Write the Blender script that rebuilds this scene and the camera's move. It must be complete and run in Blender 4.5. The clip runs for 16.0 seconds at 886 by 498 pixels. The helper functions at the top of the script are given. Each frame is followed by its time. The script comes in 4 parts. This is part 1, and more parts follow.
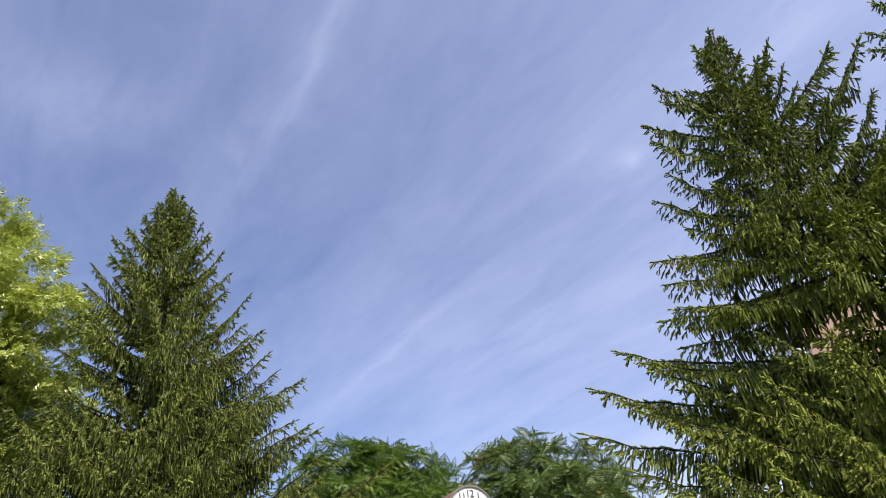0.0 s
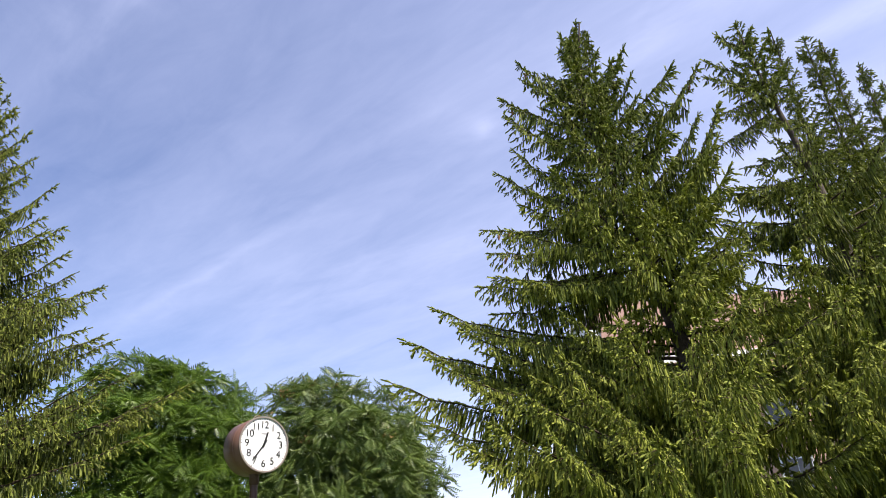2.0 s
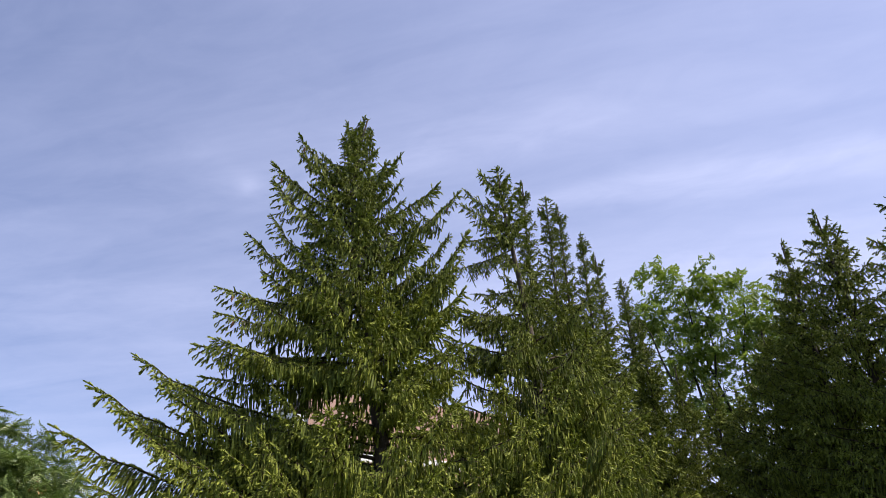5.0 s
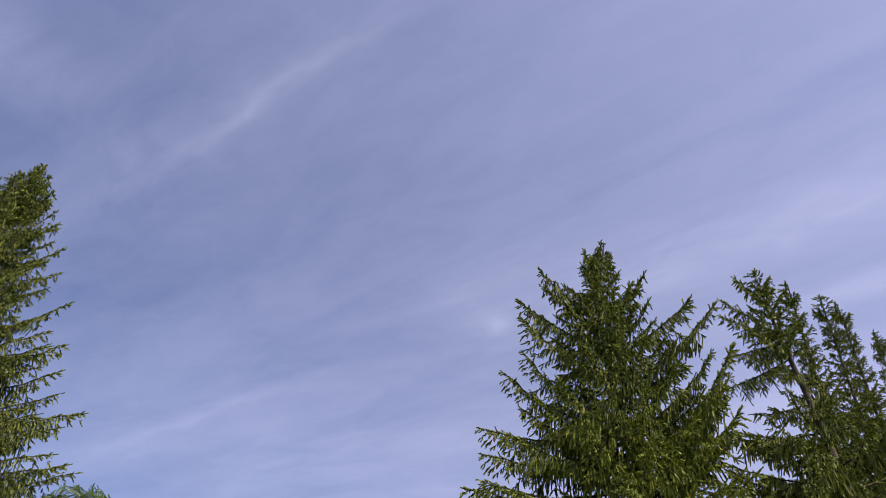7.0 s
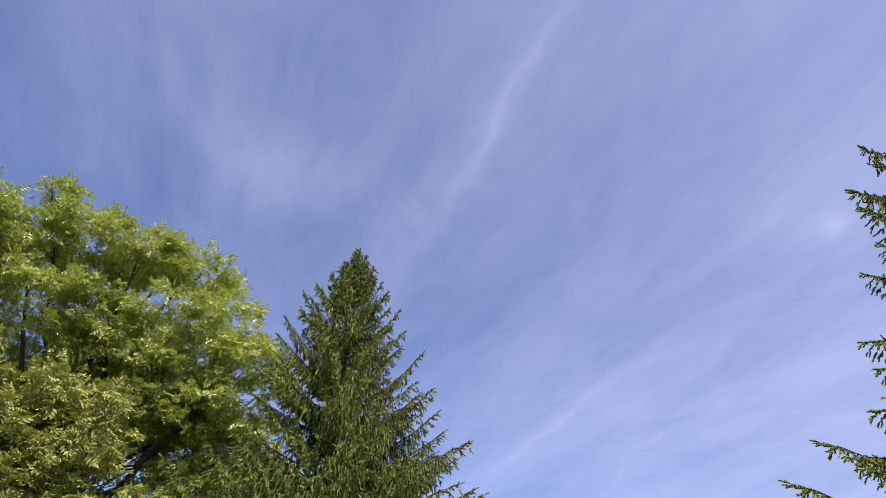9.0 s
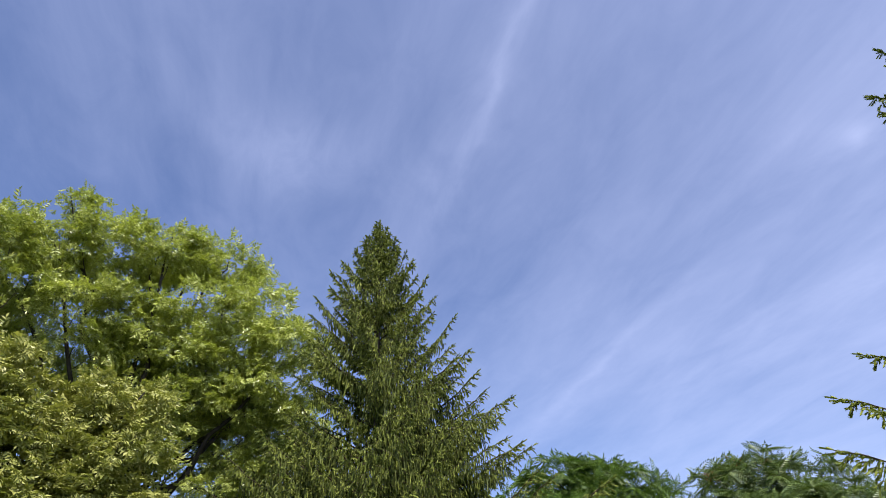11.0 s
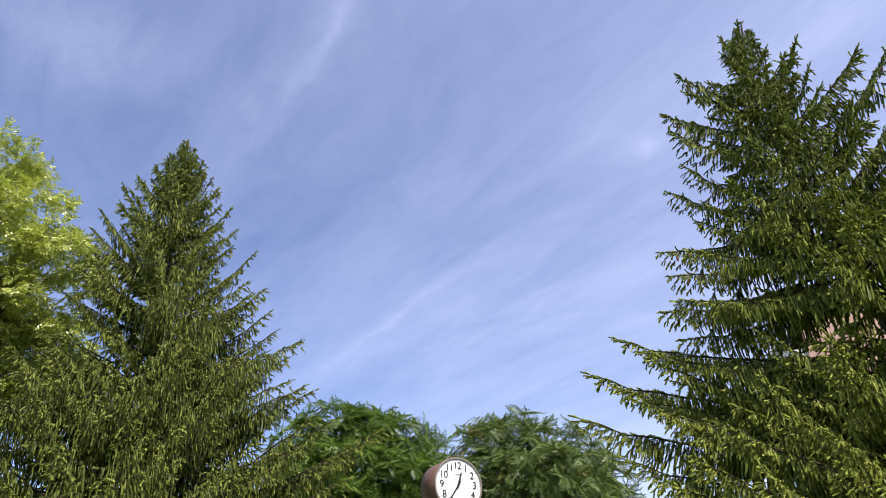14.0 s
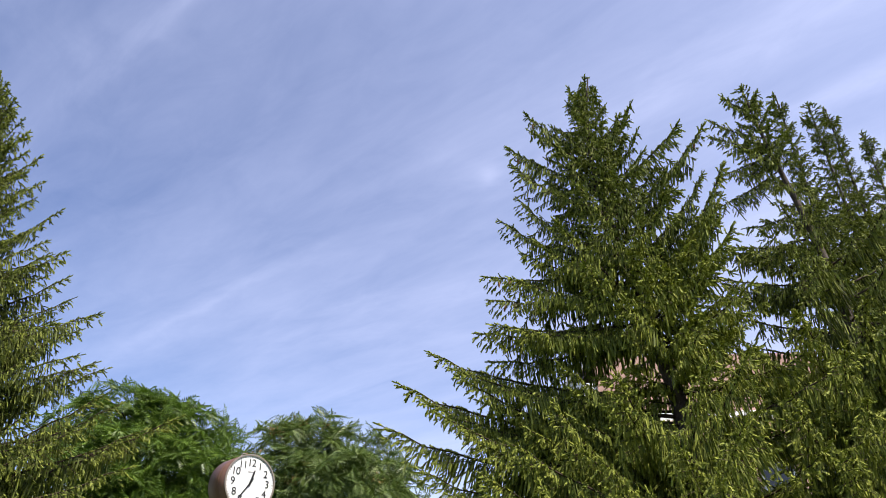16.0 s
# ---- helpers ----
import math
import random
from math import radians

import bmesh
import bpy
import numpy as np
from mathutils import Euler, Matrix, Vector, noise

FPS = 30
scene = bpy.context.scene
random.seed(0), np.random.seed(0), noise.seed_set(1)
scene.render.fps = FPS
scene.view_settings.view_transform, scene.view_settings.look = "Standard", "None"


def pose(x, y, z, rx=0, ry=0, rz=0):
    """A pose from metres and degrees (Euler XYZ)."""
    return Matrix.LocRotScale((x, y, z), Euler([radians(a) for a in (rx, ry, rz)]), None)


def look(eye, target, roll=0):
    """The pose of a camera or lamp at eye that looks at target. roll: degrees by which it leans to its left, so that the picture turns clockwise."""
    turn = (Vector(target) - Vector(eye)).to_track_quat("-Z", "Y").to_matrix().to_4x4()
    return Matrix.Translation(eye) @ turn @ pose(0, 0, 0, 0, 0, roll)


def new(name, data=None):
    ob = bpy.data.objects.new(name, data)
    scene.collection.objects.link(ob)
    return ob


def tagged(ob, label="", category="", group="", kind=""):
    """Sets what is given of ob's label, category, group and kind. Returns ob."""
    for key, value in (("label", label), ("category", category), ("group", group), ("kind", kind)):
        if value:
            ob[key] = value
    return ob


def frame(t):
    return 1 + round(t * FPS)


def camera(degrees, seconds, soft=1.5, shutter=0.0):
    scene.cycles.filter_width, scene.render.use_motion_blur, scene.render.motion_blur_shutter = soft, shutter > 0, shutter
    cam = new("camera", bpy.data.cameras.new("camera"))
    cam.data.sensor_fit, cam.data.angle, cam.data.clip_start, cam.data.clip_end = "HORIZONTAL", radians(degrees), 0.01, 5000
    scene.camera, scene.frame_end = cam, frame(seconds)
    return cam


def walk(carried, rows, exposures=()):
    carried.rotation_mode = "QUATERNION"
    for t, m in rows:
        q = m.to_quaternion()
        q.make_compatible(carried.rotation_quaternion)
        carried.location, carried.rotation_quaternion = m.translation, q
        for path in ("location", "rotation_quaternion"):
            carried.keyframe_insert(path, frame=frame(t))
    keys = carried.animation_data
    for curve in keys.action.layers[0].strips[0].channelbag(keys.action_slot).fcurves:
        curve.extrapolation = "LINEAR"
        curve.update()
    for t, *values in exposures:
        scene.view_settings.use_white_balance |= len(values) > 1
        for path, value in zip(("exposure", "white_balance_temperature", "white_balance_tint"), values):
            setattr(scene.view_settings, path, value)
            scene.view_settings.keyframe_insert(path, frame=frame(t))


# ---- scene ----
import itertools

cam = camera(66.2, 16.0, soft=0.5)
EYE = (0.0, 0.0, 1.6)
# seconds, heading (clockwise from +y), pitch and roll in degrees
ROWS = [
    (0, 0.00, 31.87, -7.87),
    (0.5, 3.42, 29.39, -7.16),
    (1, 7.91, 28.80, -6.83),
    (1.5, 11.05, 26.84, -5.44),
    (2, 15.11, 25.76, -4.52),
    (2.5, 18.21, 26.47, -4.09),
    (2.6, 19.00, 26.48, -3.73),
    (3, 17.10, 26.64, -1.73),
    (3.5, 14.01, 29.99, -0.76),
    (4, 17.85, 30.51, 0.64),
    (4.5, 30.73, 30.19, -0.11),
    (4.7, 34.70, 30.61, -0.65),
    (5.1, 41.00, 32.00, -0.80),
    (5.7, 45.00, 35.50, -0.50),
    (6.3, 37.00, 40.00, 1.20),
    (6.8, 21.80, 42.17, 2.93),
    (6.9, 18.49, 40.90, 4.16),
    (7, 13.70, 41.44, 6.93),
    (7.2, 4.14, 40.06, 8.18),
    (7.5, -4.37, 40.98, 8.59),
    (8, -6.63, 41.48, 5.46),
    (8.5, -11.95, 40.13, 5.40),
    (8.8, -16.22, 38.22, 5.24),
    (9, -17.33, 37.76, 3.92),
    (9.5, -18.04, 36.34, 2.06),
    (10, -16.25, 35.14, -0.07),
    (10.2, -15.62, 34.99, -0.65),
    (11, -19.50, 34.60, -2.20),
    (11.7, -23.80, 33.60, -3.60),
    (12.3, -21.57, 33.02, -4.42),
    (12.5, -18.76, 32.67, -5.15),
    (13, -10.85, 31.21, -4.96),
    (13.5, -4.56, 30.60, -4.16),
    (14, -0.86, 29.68, -2.85),
    (14.2, -0.23, 29.11, -3.29),
    (14.5, 1.09, 29.43, -2.74),
    (15, 3.04, 28.65, -2.74),
    (15.5, 8.01, 29.20, -2.27),
    (16, 15.25, 29.48, -1.60),
]


def gaze(heading, pitch, roll):
    a, b = radians(heading), radians(pitch)
    way = Vector((math.sin(a) * math.cos(b), math.cos(a) * math.cos(b), math.sin(b)))
    return look(EYE, Vector(EYE) + way * 10, roll)


GAIN = 0.5
EXPOSURES = [(0.0, GAIN + 0.05, 6750, 11), (1.0, GAIN + 0.20, 6800, 11), (2.0, GAIN + 0.32, 6900, 12), (2.7, GAIN + 0.28, 6900, 12), (3.5, GAIN + 0.15, 6850, 12),
             (4.7, GAIN + 0.08, 6850, 12), (6.8, GAIN - 0.36, 7000, 17), (7.0, GAIN - 0.26, 6950, 18), (7.5, GAIN - 0.10, 6850, 21),
             (8.5, GAIN - 0.05, 6750, 21), (9.0, GAIN, 6550, 18), (9.5, GAIN + 0.02, 6400, 15), (10.2, GAIN + 0.03, 6400, 13), (12.3, GAIN + 0.10, 6450, 10),
             (14.0, GAIN + 0.18, 6650, 11), (16.0, GAIN + 0.18, 6800, 11)]
walk(cam, [(t, gaze(h, p, r)) for t, h, p, r in ROWS], EXPOSURES)


# ---------------------------------------------------------------- light
SUN_AZ, SUN_EL = 142.0, 59.0
sun_data = bpy.data.lights.new("sun", "SUN")
sun_data.energy, sun_data.angle, sun_data.color = 5.0, radians(0.5), (1.0, 0.95, 0.86)
sun = new("sun", sun_data)
a, b = radians(SUN_AZ), radians(SUN_EL)
sun_way = Vector((math.sin(a) * math.cos(b), math.cos(a) * math.cos(b), math.sin(b)))
sun.matrix_world = look(sun_way * 60, (0, 0, 0))


class Nodes:
    """Small helper to write node trees."""

    def __init__(self, tree):
        self.tree = tree
        tree.nodes.clear()

    def join(self, a, b):
        self.tree.links.new(a, b)

    def put(self, value, socket):
        if isinstance(value, bpy.types.NodeSocket):
            self.join(value, socket)
        else:
            socket.default_value = value

    def math(self, op, x, y=0.0, z=0.0, clamp=False):
        n = self.tree.nodes.new("ShaderNodeMath")
        n.operation, n.use_clamp = op, clamp
        for v, s in zip((x, y, z), n.inputs):
            self.put(v, s)
        return n.outputs[0]

    def noise(self, vector, scale, detail=4.0, rough=0.55, distortion=0.0):
        n = self.tree.nodes.new("ShaderNodeTexNoise")
        if vector is not None:
            self.join(vector, n.inputs["Vector"])
        n.inputs["Scale"].default_value, n.inputs["Detail"].default_value = scale, detail
        n.inputs["Roughness"].default_value, n.inputs["Distortion"].default_value = rough, distortion
        return n.outputs[0]

    def mix(self, factor, x, y, blend="MIX"):
        n = self.tree.nodes.new("ShaderNodeMix")
        n.data_type, n.blend_type = "RGBA", blend
        self.put(factor, n.inputs[0])
        self.put(x, n.inputs[6])
        self.put(y, n.inputs[7])
        return n.outputs[2]

    def ramp(self, value, stops):
        n = self.tree.nodes.new("ShaderNodeValToRGB")
        self.join(value, n.inputs[0])
        while len(n.color_ramp.elements) < len(stops):
            n.color_ramp.elements.new(0.5)
        for e, (at, colour) in zip(n.color_ramp.elements, stops):
            e.position, e.color = at, (*colour, 1)
        return n.outputs[0]

    def bell(self, x, centre, width):
        """1 at centre, falling off smoothly within width."""
        d = self.math("DIVIDE", self.math("SUBTRACT", x, centre), width)
        return self.math("POWER", 2.718, self.math("MULTIPLY", self.math("MULTIPLY", d, d), -1.0))


def build_sky():
    world = bpy.data.worlds.new("sky")
    scene.world = world
    world.use_nodes = True
    n = Nodes(world.node_tree)
    sky = n.tree.nodes.new("ShaderNodeTexSky")
    sky.sky_type, sky.sun_disc = "NISHITA", False
    sky.sun_elevation, sky.sun_rotation = radians(SUN_EL), radians(SUN_AZ)
    sky.altitude, sky.air_density, sky.dust_density, sky.ozone_density = 500, 1.0, 1.0, 2.2
    coord = n.tree.nodes.new("ShaderNodeTexCoord")
    sep = n.tree.nodes.new("ShaderNodeSeparateXYZ")
    n.join(coord.outputs["Generated"], sep.inputs[0])
    height = n.math("MAXIMUM", sep.outputs[2], 0.06)
    px, py = n.math("DIVIDE", sep.outputs[0], height), n.math("DIVIDE", sep.outputs[1], height)
    # the cloud layer, seen as a flat sheet: u runs along the cirrus, v across it
    u = n.math("ADD", n.math("MULTIPLY", px, -0.57), n.math("MULTIPLY", py, 0.82))
    v = n.math("ADD", n.math("MULTIPLY", px, 0.82), n.math("MULTIPLY", py, 0.57))

    def sheet(su, sv, shift):
        c = n.tree.nodes.new("ShaderNodeCombineXYZ")
        n.put(n.math("MULTIPLY", u, su), c.inputs[0])
        n.put(n.math("MULTIPLY", v, sv), c.inputs[1])
        c.inputs[2].default_value = shift
        return c.outputs[0]

    streaky = n.noise(sheet(0.55, 2.1, 0.0), 1.3, 6.0, 0.55, 0.5)
    broad = n.noise(sheet(0.5, 0.9, 4.0), 1.0, 3.0, 0.5)
    fine = n.noise(sheet(1.6, 3.4, 9.0), 2.6, 6.0, 0.62, 0.6)
    veil = n.math("MULTIPLY", n.math("SUBTRACT", streaky, 0.26), 0.8, clamp=True)
    veil = n.math("MULTIPLY", veil, n.math("ADD", 0.30, n.math("MULTIPLY", broad, 1.1)))
    veil = n.math("ADD", veil, n.math("MULTIPLY", n.math("SUBTRACT", fine, 0.5), 0.24))
    # thicker towards the east
    veil = n.math("ADD", veil, n.math("MULTIPLY", n.math("ADD", px, 0.05), 0.18))
    wob = n.math("MULTIPLY", n.math("SUBTRACT", n.noise(sheet(2.2, 2.2, 2.0), 1.4, 3.0), 0.5), 0.16)
    vw = n.math("ADD", v, wob)
    rag = n.math("ADD", 0.25, n.math("MULTIPLY", fine, 1.3))
    total = veil
    # (along, half length, across, half width, strength)
    for along, half, across, width, strength in ((0.78, 0.30, 0.345, 0.014, 0.13), (1.02, 0.42, 0.33, 0.05, 0.14),
                                                 (1.95, 0.55, 1.08, 0.024, 0.11), (2.35, 0.35, 1.10, 0.09, 0.10),
                                                 (1.12, 0.13, -0.02, 0.14, 0.24), (0.80, 0.035, 1.13, 0.035, 0.20),
                                                 (0.80, 0.10, 1.13, 0.09, 0.12),
                                                 (1.45, 0.40, 1.62, 0.20, 0.08), (0.25, 0.55, 1.16, 0.10, 0.22),
                                                 (-0.1, 0.9, 1.95, 0.16, 0.38), (-0.35, 0.6, 1.45, 0.07, 0.28)):
        s = n.math("MULTIPLY", n.bell(u, along, half), n.bell(vw, across, width))
        total = n.math("ADD", total, n.math("MULTIPLY", n.math("MULTIPLY", s, rag), strength))
    total = n.math("MINIMUM", n.math("MAXIMUM", n.math("ADD", n.math("MULTIPLY", total, 0.62), 0.10), 0.0), 0.9)
    tinted = n.mix(1.0, sky.outputs[0], (0.98, 0.92, 1.06, 1.0), "MULTIPLY")
    cloudy = n.mix(total, tinted, (5.0, 5.5, 7.8, 1.0))
    back = n.tree.nodes.new("ShaderNodeBackground")
    n.join(cloudy, back.inputs[0])
    back.inputs[1].default_value = 0.12
    out = n.tree.nodes.new("ShaderNodeOutputWorld")
    n.join(back.outputs[0], out.inputs[0])


build_sky()


# ---------------------------------------------------------------- materials
def surface(name, low, high, scale=6.0, rough=0.8, metal=0.0, bump=0.2, through_light=0.0, islands=False, grain=60.0, spec=0.3):
    """Two-scale noise between two colours, with fine relief; leaves let light through."""
    m = bpy.data.materials.new(name)
    m.use_nodes = True
    n = Nodes(m.node_tree)
    coord = n.tree.nodes.new("ShaderNodeTexCoord")
    big = n.noise(coord.outputs["Object"], scale, 3.0)
    small = n.noise(coord.outputs["Object"], grain, 4.0)
    value = n.math("ADD", n.math("MULTIPLY", big, 0.65), n.math("MULTIPLY", small, 0.35))
    if islands:
        geo = n.tree.nodes.new("ShaderNodeNewGeometry")
        info = n.tree.nodes.new("ShaderNodeObjectInfo")
        value = n.math("ADD", n.math("MULTIPLY", geo.outputs["Random Per Island"], 0.45),
                       n.math("ADD", n.math("MULTIPLY", big, 0.45), n.math("MULTIPLY", info.outputs["Random"], 0.12)))
    colour = n.ramp(value, ((0.25, low), (0.75, high)))
    p = n.tree.nodes.new("ShaderNodeBsdfPrincipled")
    n.join(colour, p.inputs["Base Color"])
    p.inputs["Roughness"].default_value, p.inputs["Metallic"].default_value = rough, metal
    p.inputs["Specular IOR Level"].default_value = spec
    if bump:
        b = n.tree.nodes.new("ShaderNodeBump")
        b.inputs["Strength"].default_value, b.inputs["Distance"].default_value = bump, 0.01
        n.join(small, b.inputs["Height"])
        n.join(b.outputs[0], p.inputs["Normal"])
    out = n.tree.nodes.new("ShaderNodeOutputMaterial")
    if through_light:
        t = n.tree.nodes.new("ShaderNodeBsdfTranslucent")
        n.join(n.mix(1.0, colour, (1.15, 1.25, 0.55, 1.0), "MULTIPLY"), t.inputs[0])
        mix = n.tree.nodes.new("ShaderNodeMixShader")
        mix.inputs[0].default_value = through_light
        n.join(p.outputs[0], mix.inputs[1])
        n.join(t.outputs[0], mix.inputs[2])
        n.join(mix.outputs[0], out.inputs[0])
    else:
        n.join(p.outputs[0], out.inputs[0])
    return m


BARK = surface("spruce_bark", (0.035, 0.026, 0.020), (0.12, 0.094, 0.076), 8, 0.9, bump=0.8)
TWIG = surface("spruce_twig", (0.03, 0.020, 0.013), (0.075, 0.05, 0.032), 14, 0.9, bump=0.2)
# lighter needle and tip colours, for low boughs in direct sun
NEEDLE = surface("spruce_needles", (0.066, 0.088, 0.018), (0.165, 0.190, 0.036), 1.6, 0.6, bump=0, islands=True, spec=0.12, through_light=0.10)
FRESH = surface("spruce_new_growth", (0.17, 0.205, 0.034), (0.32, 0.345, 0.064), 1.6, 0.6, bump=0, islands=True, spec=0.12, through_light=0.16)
# the same two with shade put into the colour: upper boughs, darker trees
NEEDLE_DIM = surface("shaded_spruce_needles", (0.044, 0.060, 0.016), (0.126, 0.146, 0.034), 1.6, 0.6, bump=0, islands=True, spec=0.12, through_light=0.08)
FRESH_DIM = surface("shaded_spruce_new_growth", (0.118, 0.150, 0.029), (0.255, 0.285, 0.056), 1.6, 0.6, bump=0, islands=True, spec=0.12, through_light=0.14)
CONE = surface("spruce_cone", (0.16, 0.075, 0.035), (0.30, 0.16, 0.08), 40, 0.7, bump=0.4)
ASH_BARK = surface("grey_bark", (0.022, 0.019, 0.016), (0.065, 0.056, 0.047), 9, 0.9, bump=0.6)
ASH_LEAF = surface("light_green_leaves", (0.18, 0.22, 0.040), (0.52, 0.55, 0.145), 0.9, 0.36, bump=0, islands=True, spec=0.50, through_light=0.24)
GOLD_LEAF = surface("yellow_green_leaves", (0.17, 0.195, 0.040), (0.44, 0.43, 0.135), 0.9, 0.42, bump=0, islands=True, spec=0.28, through_light=0.20)
SUMAC_LEAF = surface("bright_pinnate_leaves", (0.048, 0.100, 0.014), (0.170, 0.260, 0.038), 1.2, 0.42, bump=0, islands=True, spec=0.35, through_light=0.12)
SUMAC_DULL = surface("dull_pinnate_leaves", (0.055, 0.105, 0.024), (0.20, 0.26, 0.070), 1.2, 0.40, bump=0, islands=True, spec=0.45, through_light=0.10)
SEED = surface("reddish_seed_heads", (0.20, 0.09, 0.03), (0.36, 0.22, 0.09), 8, 0.8, bump=0, islands=True)
MAPLE_LEAF = surface("broad_green_leaves", (0.10, 0.155, 0.03), (0.25, 0.31, 0.08), 1.0, 0.4, bump=0, islands=True, spec=0.2, through_light=0.35)
GRASS = surface("mown_grass", (0.035, 0.06, 0.015), (0.08, 0.11, 0.03), 0.7, 0.9, bump=0.5, grain=90)
CASE = surface("brown_painted_steel", (0.13, 0.066, 0.046), (0.18, 0.096, 0.07), 5, 0.42, bump=0.05, spec=0.5)
POST = surface("dark_brown_painted_post", (0.055, 0.03, 0.022), (0.09, 0.05, 0.037), 5, 0.5, bump=0.1)
DIAL = surface("white_enamel_dial", (0.74, 0.74, 0.74), (0.80, 0.80, 0.79), 3, 0.3, bump=0, spec=0.5)
INK = surface("black_dial_paint", (0.012, 0.012, 0.013), (0.022, 0.022, 0.023), 9, 0.5, bump=0)
PALE_INK = surface("grey_dial_print", (0.30, 0.30, 0.30), (0.38, 0.38, 0.38), 9, 0.5, bump=0)
RIM = surface("bare_steel_rim", (0.30, 0.25, 0.21), (0.42, 0.36, 0.31), 20, 0.4, 0.6, bump=0.05)
SALMON = surface("salmon_render_wall", (0.46, 0.28, 0.22), (0.56, 0.36, 0.29), 1.2, 0.9, bump=0.3)
CREAM = surface("cream_render", (0.62, 0.52, 0.36), (0.72, 0.62, 0.45), 1.2, 0.9, bump=0.3)
WHITE = surface("white_painted_trim", (0.70, 0.70, 0.70), (0.80, 0.80, 0.79), 2, 0.6, bump=0.1)
ROOFING = surface("pale_grey_metal_roof", (0.36, 0.37, 0.39), (0.48, 0.49, 0.51), 1.5, 0.45, 0.2, bump=0.1)
DARK_ROOF = surface("dark_brown_tiles", (0.05, 0.036, 0.03), (0.11, 0.08, 0.065), 3, 0.8, bump=0.4)
GREY_WALL = surface("weathered_beige_wall", (0.24, 0.20, 0.16), (0.34, 0.29, 0.24), 1.0, 0.9, bump=0.3)
GLASS_DARK = surface("dark_window_glass", (0.02, 0.022, 0.026), (0.03, 0.033, 0.038), 1.0, 0.08, bump=0, spec=0.6)
CABLE = surface("black_cable", (0.015, 0.015, 0.015), (0.03, 0.03, 0.03), 9, 0.6, bump=0)


# ---------------------------------------------------------------- building helpers
def place(az, el, d):
    """The point at heading az and elevation el as seen from the eye, d metres away on the plan."""
    a = radians(az)
    return Vector((d * math.sin(a), d * math.cos(a), EYE[2] + d * math.tan(radians(el))))


def mesh_of(name, verts, faces, mats, index=None, smooth=False):
    """A mesh from arrays of corners and triangles."""
    verts, faces = np.asarray(verts, np.float32), np.asarray(faces, np.int32)
    me = bpy.data.meshes.new(name)
    k = faces.shape[1]
    me.vertices.add(len(verts))
    me.vertices.foreach_set("co", verts.ravel())
    me.loops.add(faces.size)
    me.loops.foreach_set("vertex_index", faces.ravel())
    me.polygons.add(len(faces))
    me.polygons.foreach_set("loop_start", np.arange(0, faces.size, k, dtype=np.int32))
    for m in mats:
        me.materials.append(m)
    if index is not None:
        me.polygons.foreach_set("material_index", np.asarray(index, np.int32))
    if smooth:
        me.polygons.foreach_set("use_smooth", np.ones(len(faces), bool))
    me.update(calc_edges=True)
    return me


def part(name, data, material, parent, label=""):
    """Links a bmesh or mesh as one mesh object under a thing or a part."""
    if isinstance(data, bmesh.types.BMesh):
        me = bpy.data.meshes.new(name)
        data.to_mesh(me)
        data.free()
        me.materials.append(material)
        data = me
    ob = new(name, data)
    ob.parent = parent
    return tagged(ob, label)


def thing(name, at, label, category, group="", kind=""):
    ob = new(name)
    ob.empty_display_size = 0.3
    ob.location = at
    return tagged(ob, label, category, group, kind)


class Soup:
    """Collects triangles as arrays."""

    def __init__(self):
        self.v, self.f, self.m, self.n = [], [], [], 0

    def add(self, verts, faces, mat):
        self.v.append(np.asarray(verts, np.float32))
        self.f.append(np.asarray(faces, np.int32) + self.n)
        self.m.append(np.full(len(faces), mat, np.int32))
        self.n += len(verts)

    def triangles(self, tris, mat):
        """tris: n x 3 x 3 loose triangles."""
        tris = np.asarray(tris, np.float32)
        if len(tris):
            self.add(tris.reshape(-1, 3), np.arange(len(tris) * 3).reshape(-1, 3), mat)

    def tube(self, points, radii, sides, mat):
        pts = np.asarray(points, float)
        way = np.gradient(pts, axis=0)
        way /= np.linalg.norm(way, axis=1)[:, None] + 1e-9
        ref = np.where(np.abs(way[:, 2:3]) > 0.9, np.array([[1.0, 0, 0]]), np.array([[0, 0, 1.0]]))
        s = np.cross(way, ref)
        s /= np.linalg.norm(s, axis=1)[:, None] + 1e-9
        t = np.cross(s, way)
        ang = np.arange(sides) * 2 * np.pi / sides
        ring = pts[:, None] + np.asarray(radii)[:, None, None] * (np.cos(ang)[None, :, None] * s[:, None] + np.sin(ang)[None, :, None] * t[:, None])
        k = np.arange(len(pts) - 1)[:, None] * sides
        j = np.arange(sides)[None]
        a, b = k + j, k + (j + 1) % sides
        faces = np.concatenate([np.stack([a, b, b + sides], -1).reshape(-1, 3), np.stack([a, b + sides, a + sides], -1).reshape(-1, 3)])
        self.add(ring.reshape(-1, 3), faces, mat)

    def mesh(self, name, mats, smooth=False):
        return mesh_of(name, np.concatenate(self.v), np.concatenate(self.f), mats, np.concatenate(self.m), smooth)


def unit(a):
    return a / (np.linalg.norm(a, axis=-1, keepdims=True) + 1e-9)


# ---------------------------------------------------------------- ground
def build_ground():
    bm = bmesh.new()
    bmesh.ops.create_grid(bm, x_segments=60, y_segments=60, size=60)
    for v in bm.verts:
        v.co.z = 0.05 * noise.noise(v.co * 0.15)
    edge = [e for e in bm.edges if e.is_boundary]
    far = bmesh.ops.extrude_edge_only(bm, edges=edge)["geom"]
    for v in far:
        if isinstance(v, bmesh.types.BMVert):
            v.co = Vector((v.co.x * 50, v.co.y * 50, 0.0))
    ob = part("ground", bm, GRASS, None)
    tagged(ob, "mown green grass ground under the trees", "ground", kind="structure")


build_ground()


